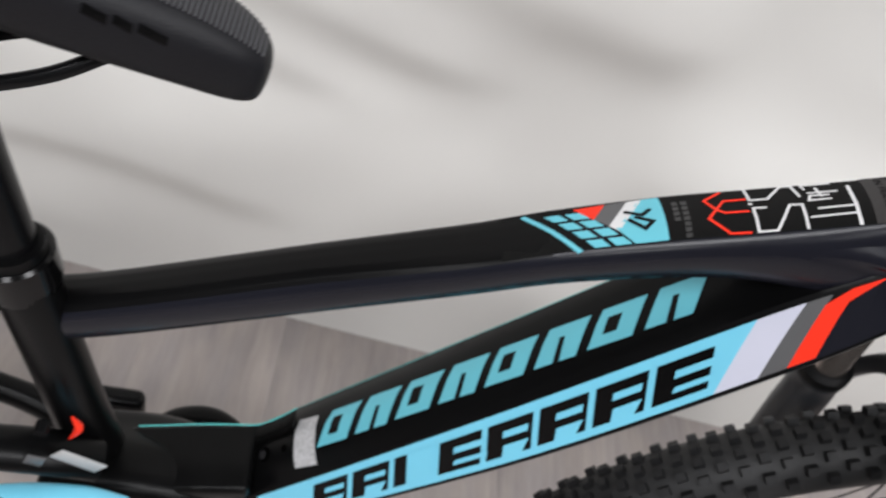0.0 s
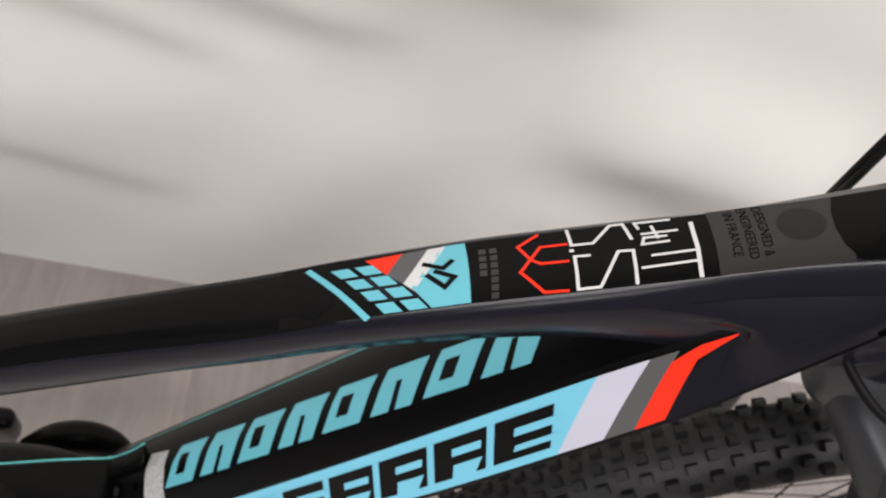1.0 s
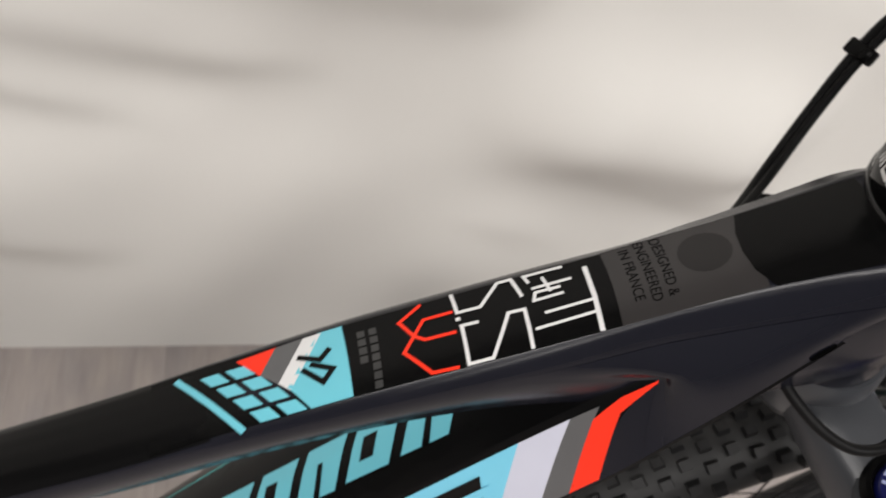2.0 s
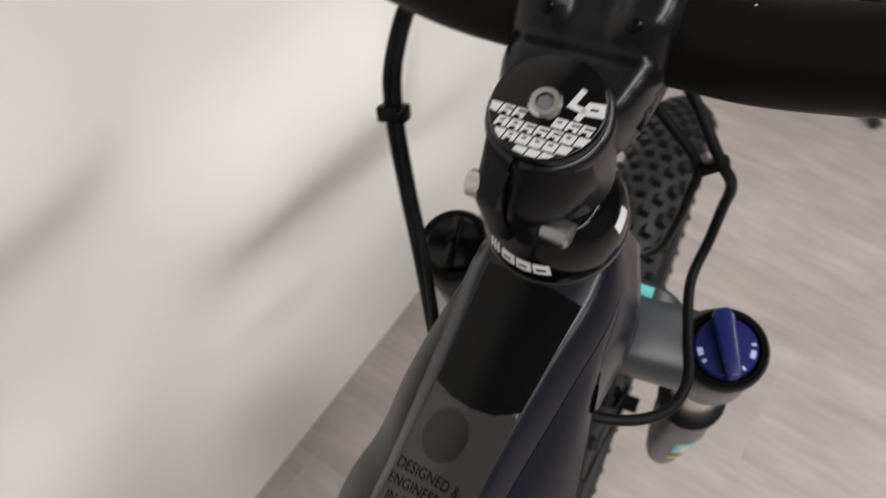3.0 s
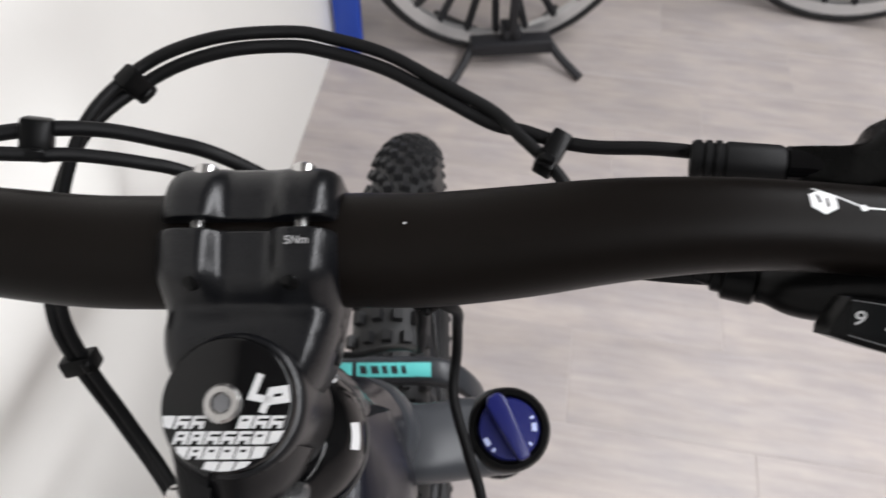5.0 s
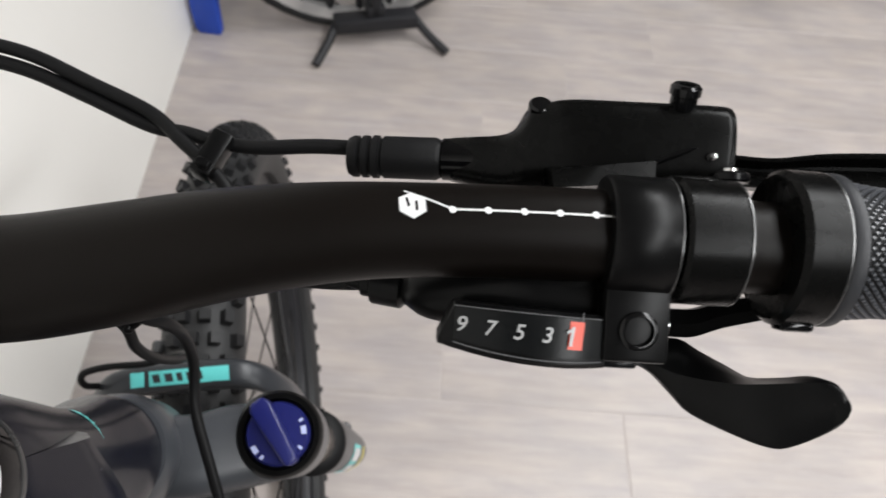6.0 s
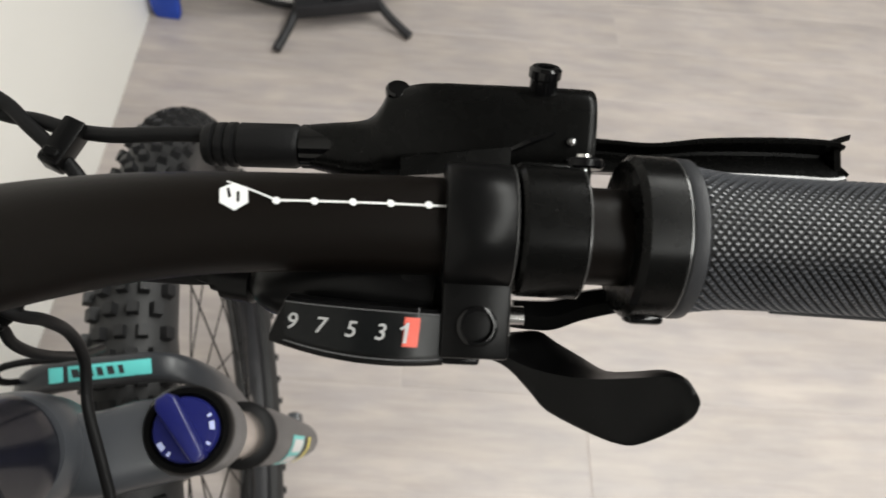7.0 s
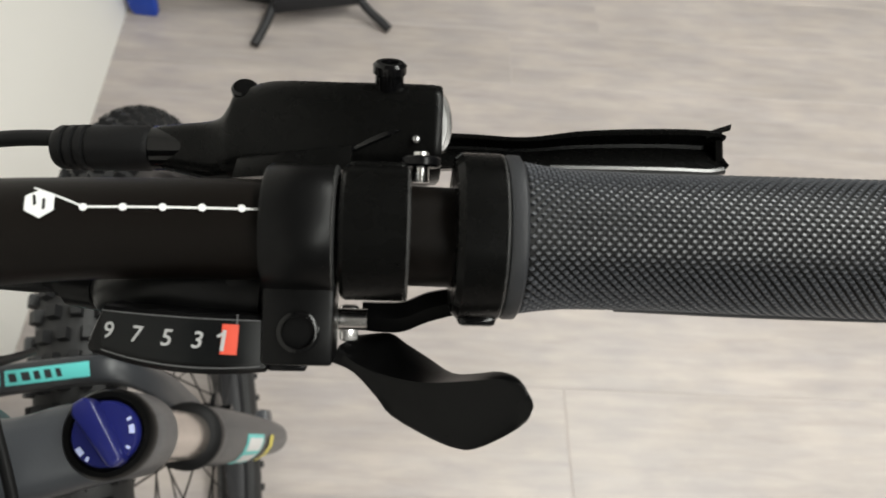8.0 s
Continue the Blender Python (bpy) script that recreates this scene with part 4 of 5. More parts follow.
# ---- headset, stem and handlebar ----
def cockpit():
    hs = lathe([(17.5, -45.5), (18.8, -46), (20.0, -47.5), (23.8, -51), (26.4, -56), (27.9, -61), (28.3, -65), (28.3, -69)], 56)
    SH = S @ Matrix.Translation((-6.9, -0.2, 2.2)) @ Matrix.Diagonal((0.875, 0.875, 1, 1))
    headset = part("headset_cover", hs, GLOSS, BIKE, "gloss black headset cover with white print", SH)
    part("headset_ring", lathe([(28.6, -69.2), (28.9, -69.8), (28.9, -71.4), (28.4, -72)], 56), EDGE, headset, "thin glossy ring", SH)
    marks, dk = [], []
    for start in (140, -44):
        for k in range(3):
            a = start + 4.2 * k
            marks.append([(a, -55.0), (a + 2.4, -55.0), (a + 4.4, -60.2), (a + 2.0, -60.2)])
        for a, w in ((start + 14.5, 13), (start + 29, 13), (start + 43.5, 14)):
            marks.append([(a, -55.0), (a + w, -55.0), (a + w + 1, -60.2), (a + 1, -60.2)])
            dk.append([(a + 3, -57.0), (a + w - 3, -57.0), (a + w - 3, -58.2), (a + 3, -58.2)])
    marks.append([(262, -53.5), (282, -53.5), (282, -58.5), (262, -58.5)])
    def cone(a, z):
        r = float(np.interp(-z, [47.5, 51, 56, 61], [20.0, 23.8, 26.4, 27.9])) + 0.3
        return (r * math.cos(radians(a)), r * math.sin(radians(a)), z)
    for q in marks:
        part("headset_print", flat_patch([q], cone, 3), WHITE, headset, "white block print", SH)
    for q in dk:
        part("headset_slot", flat_patch([q], lambda a, z: tuple(1.008 * k if i < 2 else k for i, k in enumerate(cone(a, z))), 2), BLACKD, headset, "", SH)

    # stem: split steerer clamp at the back, chamfered neck, two-lobed bar clamp
    st = split_ring([(14.5, -43), (17.2, -43), (18.2, -41.5), (18.2, -7), (17.8, -5.4), (16.6, -4.0), (14.5, -4.0)], -188, 164.5, 56)
    def casting(bm, rows):
        """Lofted casting with a soft valley along its middle: x, half width, top, valley, shoulder, bottom."""
        rings = []
        for x, hw, top, valley, edge, low in rows:
            ring = []
            for i in range(41):
                u = -1 + i / 20
                k = min(1.0, max(0.0, (abs(u) - 0.22) / 0.24))
                e = max(0.0, (abs(u) - 0.72) / 0.28)
                ring.append((x, hw * u - min(1.1, 0.035 * (x - 5)), top - valley * (1 - k * k * (3 - 2 * k)) - edge * (1 - math.sqrt(1 - 0.98 * e * e)) / 0.86))
            y0, y1 = ring[0][1], ring[-1][1]
            ring += [(x, y1, low + 7), (x, y1 - 2.4, low + 2), (x, y1 - 8, low), (x, y0 + 8, low), (x, y0 + 2.4, low + 2), (x, y0, low + 7)]
            rings.append(ring)
        add_rings(bm, rings)
    casting(st, smooth_line([(4, 17.0, -10.0, 0, 8, -38), (9, 20.2, -7.6, 0, 8.5, -37), (14, 21.8, -6.2, 0, 9, -37), (19, 22.6, -6.2, 0, 9, -37), (22.5, 22.9, -7.4, 0, 9, -37.5), (25, 23.1, -7.6, 0.2, 8.6, -38.5), (28, 23.3, -4.0, 1.2, 8, -40),
                             (31, 23.4, -0.2, 2.6, 7.6, -41), (34, 23.4, 1.4, 3.2, 7.2, -41.5), (39, 23.4, 2.2, 3.4, 7, -42), (42.8, 23.4, 2.2, 3.4, 7, -42), (43.6, 22.6, 1.4, 3.4, 7, -41.2)], 3))
    stem = part("stem", st, STEMGREY, BIKE, "short satin black stem with chamfered flanks", S, 60)
    fp = bmesh.new()
    casting(fp, smooth_line([(46.6, 22.4, 0.8, 3.2, 7, -40.6), (47.4, 23.2, 1.6, 3.2, 7, -41.5), (51, 23.2, 1.4, 3.0, 7, -41.2), (54.5, 23.2, 0.6, 2.6, 7, -40.4), (58, 23.0, -1.2, 2.2, 7, -39), (61, 22.6, -4.2, 1.8, 7, -36.5), (63, 21.6, -8.4, 1.0, 7, -33)], 3))
    part("faceplate", fp, STEMGREY, stem, "satin black bar clamp faceplate", S, 60)
    for sg in (1, -1):
        for z in (-6.0, -37.0):
            part("faceplate_bolt", rod((36, sg * 13.6 - 1.2, z + 1.5), (62, sg * 13.6 - 1.2, z), 2.2, 14), CHROME, stem, "dark steel bolt", S)
            part("bolt_head", rod((56.5, sg * 13.2 - 1.2, z), (62.6, sg * 13.2 - 1.2, z - 1.0), 3.6, 20, bevel=0.6), CHROME, stem, "steel bolt head", S)
        # Solid disc; the hole's shade is its black colour.
        part("bolt_hole", lathe([(2.3, -2.5), (2.3, 0.3), (2.0, 0.5), (0.1, 0.5)], 18), BLACKD, stem, "bolt hole shade painted as a black disc", S @ pose(30.0, sg * 12.6 - 0.8, -1.6, 0, -42, 0))
    for i in range(5):                                   # raised lattice on the right flank
        part("flank_rib", block((5.5, 1.2, 1.6), (14 + 3.2 * i, -22.3 - 0.30 * i, -24 + 2.8 * (i % 2)), (0, 35 if i % 2 else -35, -4), 0.4, 1), STEMGREY, stem, "", S)
    part("pinch_bolt", rod((-22.8, 9, -12.5), (-22.8, 16.5, -12.5), 4.0, 20, bevel=0.8), CHROME, stem, "steel pinch bolt", S)
    part("pinch_bolt", rod((-22.2, -4, -32.5), (-23.2, -13.6, -32.5), 4.2, 20, bevel=0.8), DARKSTEEL, stem, "steel pinch bolt", S)
    lug = bmesh.new()
    for outline, levels in (([(-10, 4.9), (-27.2, 4.9), (-28.2, 5.8), (-28.2, 11.4), (-26.8, 13.0), (-24, 13.9), (-16, 15.0), (-10, 15.4)], ((-41.6, 0.9), (-41, 1), (-14, 1), (-10, 0.9), (-7.4, 0.62), (-5.6, 0.2))),
                            ([(-10, 4.1), (-26.9, 4.1), (-27.7, 3.2), (-27.2, 0.4), (-25.8, -3.4), (-23.6, -7.4), (-20.6, -11.0), (-16, -14.2), (-10, -16.6)], ((-26.4, 0.85), (-25.4, 1), (-20, 1), (-14, 0.75), (-9, 0.36), (-5.0, 0.0))),
                            ([(-10, 4.1), (-26.9, 4.1), (-27.7, 3.2), (-27.4, -1.6), (-26, -3.8), (-23, -5.0), (-10, -6.6)], ((-42.5, 0.9), (-42, 1), (-25, 1)))):
        rings = []
        for z, f in levels:
            ring = []
            for x, y in outline:
                r = math.hypot(x, y)
                k = (17.6 + (r - 17.6) * f) / r if r > 17.6 else 1.0
                ring.append((x * k, y * (1.0 if abs(y - 4.5) < 0.5 else k), z))
            rings.append(ring)
        add_rings(lug, rings)
    part("pinch_lug", lug, SATIN, stem, "", S, 45)
    t = text_mesh("5Nm", 3.1, 0.05)
    part("torque_print", t, DIGIT, stem, "small white torque mark", S @ pose(39.6, -15.4, 2.85, 0, -4, -90))
    # cap with white block print
    cap = part("stem_cap", lathe([(16.3, -4.6), (16.3, -1.4), (15.9, -0.4), (15.3, 0), (0.1, 0)], 56), GLOSS, stem, "black stem cap with white block print", S)
    bolt = lathe([(4.7, 0), (4.7, 2.2), (4.0, 3.0), (2.6, 3.0), (2.4, 1.2), (0.1, 1.0)], 32)
    part("cap_bolt", bolt, CHROME, stem, "steel cap bolt with a hex socket", S @ pose(0.0, 0.7, -0.8))
    part("hex_socket", prism([(2.3 * math.cos(a), 2.3 * math.sin(a)) for a in np.radians(range(0, 360, 60))], 0.9, 2.2), GREY, stem, "grey hex socket", S @ pose(0.0, 0.7, -0.8))
    polys = []
    for r, (x0, h) in enumerate(((-2.8, 3.0), (-6.4, 3.0), (-9.9, 2.9), (-13.3, 2.2))):
        y = 16.0
        while y > -16:
            w = 3.3
            poly = [(x0 - h, y), (x0 - h, y - w), (x0, y - w - 0.9), (x0, y - 0.9)]
            if math.hypot(x0 - h / 2, y - w / 2 - 0.45) < 15.4 and not (x0 > -3 and abs(y - w / 2 - 0.7) < 4.6):
                polys.append([(u * k2, v * k2) for u, v in poly for k2 in (min(1.0, 15.6 / math.hypot(u, v)),)])
            y -= w + 0.45
    cut = []
    rng = random.Random(8)
    for q in polys:
        cx, cy = sum(k3[0] for k3 in q) / 4, sum(k3[1] for k3 in q) / 4
        if math.hypot(cx, cy) < 13.6:
            kind = rng.choice((0, 1, 1, 2))
            if kind in (0, 2):
                cut.append([(cx + 0.75, cy - 0.75), (cx + 0.75, cy + 0.55), (cx + 0.15, cy + 0.75), (cx + 0.15, cy - 0.55)])
            if kind in (0, 1):
                cut.append([(cx - 0.65, cy - 0.4), (cx - 0.65, cy + 1.0), (cx - 1.6, cy + 1.25), (cx - 1.6, cy - 0.15)])
            if kind == 1:
                cut.append([(cx + 0.8, cy - 1.9), (cx + 0.8, cy + 0.5), (cx + 0.25, cy + 0.65), (cx + 0.25, cy - 1.7)])
    part("cap_print", flat_patch(polys, lambda u, v: (u, v, 0.12), 0), SILVER, stem, "rows of white blocks", S)["kind"] = "stuff"
    part("cap_print_inset", flat_patch(cut, lambda u, v: (u, v, 0.2), 0), BLACKD, stem, "", S)["kind"] = "stuff"
    lp = stroke([(6.2, -7.6), (1.6, -6.0), (1.0, -9.2)], 1.7) + stroke([(-1.4, -9.0), (3.0, -10.8), (3.4, -14.0), (1.0, -14.4), (0.6, -11.1)], 1.7)
    for q in lp:
        part("cap_mark", flat_patch([q], lambda u, v: (u, v, 0.12), 0), SILVER, stem, "white angular mark", S)

    # handlebar
    right = [(43, 0, -20, 15.9), (43, -28, -20, 15.9), (42.5, -48, -18.5, 15.7), (43.2, -72, -14, 15.0), (44.4, -97, -8.5, 13.6), (44.2, -121, -4.0, 12.1), (42.4, -146, -1.8, 11.2),
             (37.6, -184, -0.2, 11.1), (31.0, -225, 0.8, 11.1), (26.6, -253, 1.2, 11.1), (17.0, -321, 1.8, 11.1), (9.5, -372, 2.0, 11.1)]
    left = [(x + 0.045 * max(0.0, -y - 30), -y, z, r) for x, y, z, r in right[:0:-1]]
    line = smooth_line(left + right, 6)
    bar = part("handlebar", rings_mesh(sweep_rings(line[:, :3], line[:, 3], 32)), BAR, BIKE, "matte black riser handlebar", S)
    def on_bar(y, ang, lift):
        k = [float(np.interp(-y, -line[:, 1], line[:, i])) for i in (0, 2, 3)]
        r = k[2] + lift
        return (k[0] + r * math.sin(radians(ang)), y, k[1] + r * math.cos(radians(ang)))
    for sg in (1, -1):
        hx = [(sg * 142 + 3.4 * math.cos(a), 15 + 17.5 * math.sin(a)) for a in np.radians(range(30, 390, 60))]
        part("hex_mark", flat_patch([hx], lambda u, v: on_bar(u, v, 0.2), 3), WHITE, bar, "white hexagon mark", S)
        ins = [[(sg * 142 + 1.5, 24), (sg * 142 + 0.9, 24), (sg * 142 + 0.5, 13), (sg * 142 + 1.1, 11)], [(sg * 142 - 0.6, 19), (sg * 142 - 1.2, 20), (sg * 142 - 1.2, 7), (sg * 142 - 0.6, 7)]]
        for q in ins:
            part("hex_inset", flat_patch([q], lambda u, v: on_bar(u, v, 0.35), 0), BLACKD, bar, "", S)
        path = [(sg * 140.4, 35.0), (sg * 150.8, 9.5), (sg * 187, 8.5)]
        def ruled(u, v):
            t = 10 * u
            k = [float(np.interp(t, (0, 3, 10), [q[i] for q in path])) for i in (0, 1)]
            return on_bar(k[0], k[1] + (v - 0.5) * 2.4, 0.2)
        part("fit_scale", grid_patch(40, 1, ruled), WHITE, bar, "fine white fitting scale", S)
        dots = [[(sg * d + 0.85 * math.cos(a), 9.0 + 4.4 * math.sin(a)) for a in np.linspace(0, 2 * math.pi, 10, endpoint=False)] for d in (150.8, 158.7, 166.7, 174.6, 182.6)]
        for q in dots:
            part("scale_dot", flat_patch([q], lambda u, v: on_bar(u, v, 0.3), 0), WHITE, bar, "", S)
    part("speck", flat_patch([[(-41.4, 10), (-42.2, 10), (-41.8, 12.4)]], lambda u, v: on_bar(u, v, 0.2), 0), WHITE, bar, "", S)
    return line, on_bar


BARLINE, ON_BAR = cockpit()


def bar_frame(y):
    """Pose of a collar on the bar at y: z along the bar outwards to the right."""
    i = int(np.argmin(abs(BARLINE[:, 1] - y)))
    t = BARLINE[i + 1, :3] - BARLINE[i - 1, :3]
    m = Matrix.Translation([float(np.interp(-y, -BARLINE[:, 1], BARLINE[:, k])) for k in range(3)])
    return m @ Vector(t).to_track_quat("Z", "Y").to_matrix().to_4x4()


MIRROR = Matrix.Diagonal((1, -1, 1, 1))
# control frame on the right end of the bar: x outwards along the bar, y ahead, z up to the rider
E1, E2, E3 = Vector((-0.147, -0.9891, 0.010)), Vector((0.9616, -0.1405, 0.2357)), Vector((-0.2317, 0.0443, 0.9718))
Q = Matrix.Translation((36.8, -190, 0)) @ Matrix((E1, E2, E3)).transposed().to_4x4()


def grip(side):
    m = S if side < 0 else S @ MIRROR
    g = m @ Q
    collar = lathe([(11.2, 36.6), (17.2, 36.8), (18.5, 38.2), (18.5, 46.4), (17.8, 47.2), (11.2, 47.4)], 48)
    gr = part("grip_collar", collar, COLLAR, BIKE, "gloss black lock-on grip collar", g @ pose(0, 0, 0, 0, 90, 0))
    # highlight on the collar's outer edge, drawn as a pale ring
    for r, z in ((18.3, 46.9),):
        part("edge_band", lathe([(r - 0.5, z - 0.4), (r + 0.1, z - 0.2), (r + 0.1, z + 0.2), (r - 0.5, z + 0.4)], 48), EDGE, gr, "edge highlight drawn as a pale band", g @ pose(0, 0, 0, 0, 90, 0))
    part("collar_lug", block((8.5, 3, 6), (42.5, -18.2, 2), (0, 0, 0), 1.2), GLOSS, gr, "", g)
    part("grip_flange", lathe([(12, 47.6), (17.9, 47.6), (18.4, 48.4), (18.3, 50.6), (17.4, 51.2), (12, 51.3)], 48), GRIPRUB, gr, "grey rubber flange", g @ pose(0, 0, 0, 0, 90, 0))
    body = lathe([(11, 51.2), (16.3, 51.4), (15.6, 56), (15.0, 62), (14.8, 80), (15.2, 110), (15.6, 150), (15.2, 178), (16.6, 184), (16.6, 188), (11, 190)], 56)
    sleeve = part("grip_sleeve", body, RUBBER, BIKE, "black rubber grip with a fine knurl", g @ pose(0, 0, 0, 0, 90, 0))
    if side < 0:
        # knurl: raised lozenges in a diamond net
        verts, faces = [], []
        rows, per, step = 117, 45, 1.06
        for i in range(rows):
            x = 52.2 + i * step
            r = float(np.interp(x, [51.4, 56, 62, 80, 110, 150, 178], [16.3, 15.6, 15.0, 14.8, 15.2, 15.6, 15.2]))
            for j in range(per):
                a = 2 * math.pi * (j + 0.5 * (i % 2)) / per
                k = len(verts)
                da = 2 * math.pi / per * 0.5
                for q, h in ((0.56, -0.05), (0.40, 0.75)):
                    for dx, db in ((-1.2 * step, 0), (0, -0.85 * da), (1.2 * step, 0), (0, 0.85 * da)):
                        verts.append((x + dx * q, (r + h) * math.cos(a + db * q), (r + h) * math.sin(a + db * q)))
                faces += [(k + 4, k + 5, k + 6, k + 7)] + [(k + s_, k + (s_ + 1) % 4, k + 4 + (s_ + 1) % 4, k + 4 + s_) for s_ in range(4)]
        me = bpy.data.meshes.new("knurl")
        me.from_pydata(verts, [], faces)
        kb = bmesh.new()
        kb.from_mesh(me)
        bpy.data.meshes.remove(me)
        ob = part("knurl", kb, KNURL, sleeve, "fine diamond knurl", g, 20)
        ob["kind"] = "stuff"
        part("grip_seam", tube([(75, -15.3, -3), (110, -16.0, -3), (150, -16.2, -3), (176, -15.8, -3)], 1.1, 8), GRIPRUB, sleeve, "", g)


grip(-1)
grip(1)


def brake(side):
    """Hydraulic brake lever: rubber boot, master cylinder, reservoir, clamp and blade."""
    m = (S if side < 0 else S @ MIRROR) @ Q
    al = pose(0, 0, 0, 0, 90, 0)
    def at(x, y, z):
        return Matrix.Translation((x, y, z))
    ax = Matrix.Translation((0, 21.2, -36)) @ Matrix.Rotation(radians(0.8), 4, "Z") @ Matrix.Rotation(radians(-9.0), 4, "Y") @ al
    cyl = lathe([(5.2, -42), (6.1, -41.4), (6.2, -28), (6.8, -22), (8.2, -16), (9.2, -8), (9.4, 32), (8.8, 33.2), (0.1, 33.4)], 36)
    body = part("brake_body", cyl, GLOSS, BIKE, "gloss black hydraulic brake body", m @ ax)
    rs = bmesh.new()
    rows = smooth_line([(-46, 19.0, 23.0, -46, -40), (-41, 16.4, 25.4, -49, -38.2), (-34, 14.8, 26.3, -50, -35.4), (-26, 13, 27.0, -50, -32.5), (-22, 13, 28.4, -50, -30), (-19.6, 13, 31.6, -50, -28), (-17.8, 13, 35.0, -50, -27),
                        (-14, 13, 36.2, -50, -25.5), (-7, 13, 37.4, -50, -23), (8, 13, 37.4, -50, -20), (32.5, 14, 37.4, -50, -17.5), (34.4, 15, 36.2, -49, -18.5)], 4)
    rings = []
    for x, y0, y1, z0, z1 in rows:
        yc, hy, zc, hz = (y0 + y1) / 2, (y1 - y0) / 2 + 1, (z0 + z1) / 2, (z1 - z0) / 2
        rings.append([(x, yc + hy * math.copysign(abs(math.cos(a)) ** 0.55, math.cos(a)), zc + hz * math.copysign(abs(math.sin(a)) ** 0.55, math.sin(a))) for a in np.linspace(0, 2 * math.pi, 28, endpoint=False)])
    add_rings(rs, rings)
    part("reservoir", rs, COLLAR, body, "black fluid reservoir", m, 70)
    fin = [(4.0, 15.6, -22.0, 0.4), (9, 18.0, -20.0, 0.9), (17, 21.8, -18.4, 1.2), (24, 25.0, -18.0, 1.5), (27.5, 26.2, -19.5, 0.8)]
    part("pivot_arm", rings_mesh([[(x - 0.4 * h, y + h, z - 0.8), (x, y, z), (x + 0.4 * h, y - 1.6 * h, z - 2.6), (x + 0.4 * h, y - 2.4 * h, z - 9), (x - 0.4 * h, y + h, z - 9)] for x, y, z, h in smooth_line(fin, 4)]), GLOSS, body, "glossy lever pivot arm", m, 30)
    part("pivot_ball", lathe([(0.1, 1.2), (0.7, 1.0), (1.1, 0.4), (1.1, -5), (0.1, -5)], 16), DARKSTEEL, body, "small steel pivot end", m @ pose(28.4, 23.0, -16.5))
    part("end_ring", lathe([(0.1, 0.2), (7.0, 0.2), (7.2, 1.6), (7.9, 1.5), (8.2, -1.5), (0.1, -1.5)], 36), CHROME, body, "bright bore edge", m @ pose(33.4, 28.6, -27.0, 0, 62, 0))
    part("bore", lathe([(0.1, 0.3), (6.9, 0.3), (6.9, 0.1), (0.1, 0.1)], 30), BORE, body, "grey bore", m @ pose(33.5, 28.6, -26.9, 0, 62, 0))
    part("bleed_screw", lathe([(3.6, 0), (3.6, 3.8), (4.2, 4.2), (4.2, 6.2), (3.4, 6.9), (2.2, 6.9), (2.0, 5.6), (0.1, 5.4)], 24), GLOSS, body, "black bleed screw", m @ pose(21.5, 36.0, -23, -62, 0, 0))
    part("cap_screw", lathe([(3.4, 0), (3.4, 1.6), (2.8, 2.2), (0.1, 2.2)], 20), GLOSS, body, "", m @ pose(-15.5, 34.8, -30.5, -40, 0, 0))
    boot = lathe([(3.4, -69.5), (5.4, -69.2), (6.1, -67.8), (6.1, -66.4), (5.3, -66), (5.3, -65.4), (6.2, -65), (6.2, -63.4), (5.4, -63), (5.4, -62.4), (6.3, -62), (6.3, -60.4), (5.5, -60), (5.5, -59.4),
                  (6.2, -58.8), (6.2, -43.5), (5.4, -42)], 32)
    part("hose_boot", boot, RUBBER, body, "ribbed black rubber hose boot", m @ ax)
    cl = lathe([(11.3, 12.2), (14.2, 12.4), (15.0, 13.4), (15.0, 26.0), (14.2, 27.0), (11.3, 27.2)], 44)
    clamp = part("brake_clamp", cl, COLLAR, body, "gloss black bar clamp", m @ al)
    # pale ring painted for the clamp edge's highlight
    for r, z in ((14.9, 26.6),):
        part("edge_band", lathe([(r - 0.5, z - 0.45), (r + 0.1, z - 0.2), (r + 0.1, z + 0.2), (r - 0.5, z + 0.45)], 48), EDGE, clamp, "edge highlight drawn as a pale band", m @ al)
    br = block((14.4, 9, 34), (19.8, 11.8, -20), (0, 0, 0), 2.0, 3)
    add_rings(br, [[(x, 12 + 0.25 * t, -10 - 0.4 * t), (x, 17 + 0.30 * t, -15), (x, 19 + 0.25 * t, -26), (x, 12, -30)] for x, t in ((-14, -2), (-6, 2), (4, 8), (13, 12))])
    part("clamp_bridge", br, COLLAR, clamp, "", m)
    part("clamp_screw", rod((29.5, 12, -8), (29.5, 19, -8), 2.0, 14), CHROME, clamp, "threaded steel screw", m)
    part("clamp_nut", rod((29.5, 15.5, -8), (29.5, 18, -8), 4.8, 20, bevel=0.5), SATIN, clamp, "", m)
    blade = bmesh.new()
    rows = smooth_line([(30, 23, -46, 2.2, 5.5), (46, 24.2, -52, 2.4, 5.0), (62, 24.4, -55, 2.6, 5.0), (80, 26.0, -56.5, 2.8, 6.2), (104, 27.2, -58, 2.8, 6.8), (120, 27.4, -59, 2.8, 6.8), (124, 28.0, -59, 2.2, 5.0)], 5)
    add_rings(blade, [[(x, y + hy, z + 1.0), (x, y + hy * 0.9, z + 1.8), (x, y + hy * 0.74, z + 1.2), (x, y + hy * 0.42, z - 5.0), (x, y + hy * 0.25, z - 5.2), (x, y - hy * 0.70, z + 3.0), (x, y - hy * 0.88, z + 4.4), (x, y - hy, z + 3.8), (x, y - hy, z - 6), (x, y + hy, z - 6)] for x, y, z, _, hy in rows])
    add_rings(blade, [[(x, y, -55.5 - 0.02 * x), (x, y + 1.8, -55.0 - 0.02 * x), (x, y + 1.8, -61), (x, y, -61)] for x, y in ((118, 31.8), (122, 33.4), (125.5, 34.6))])
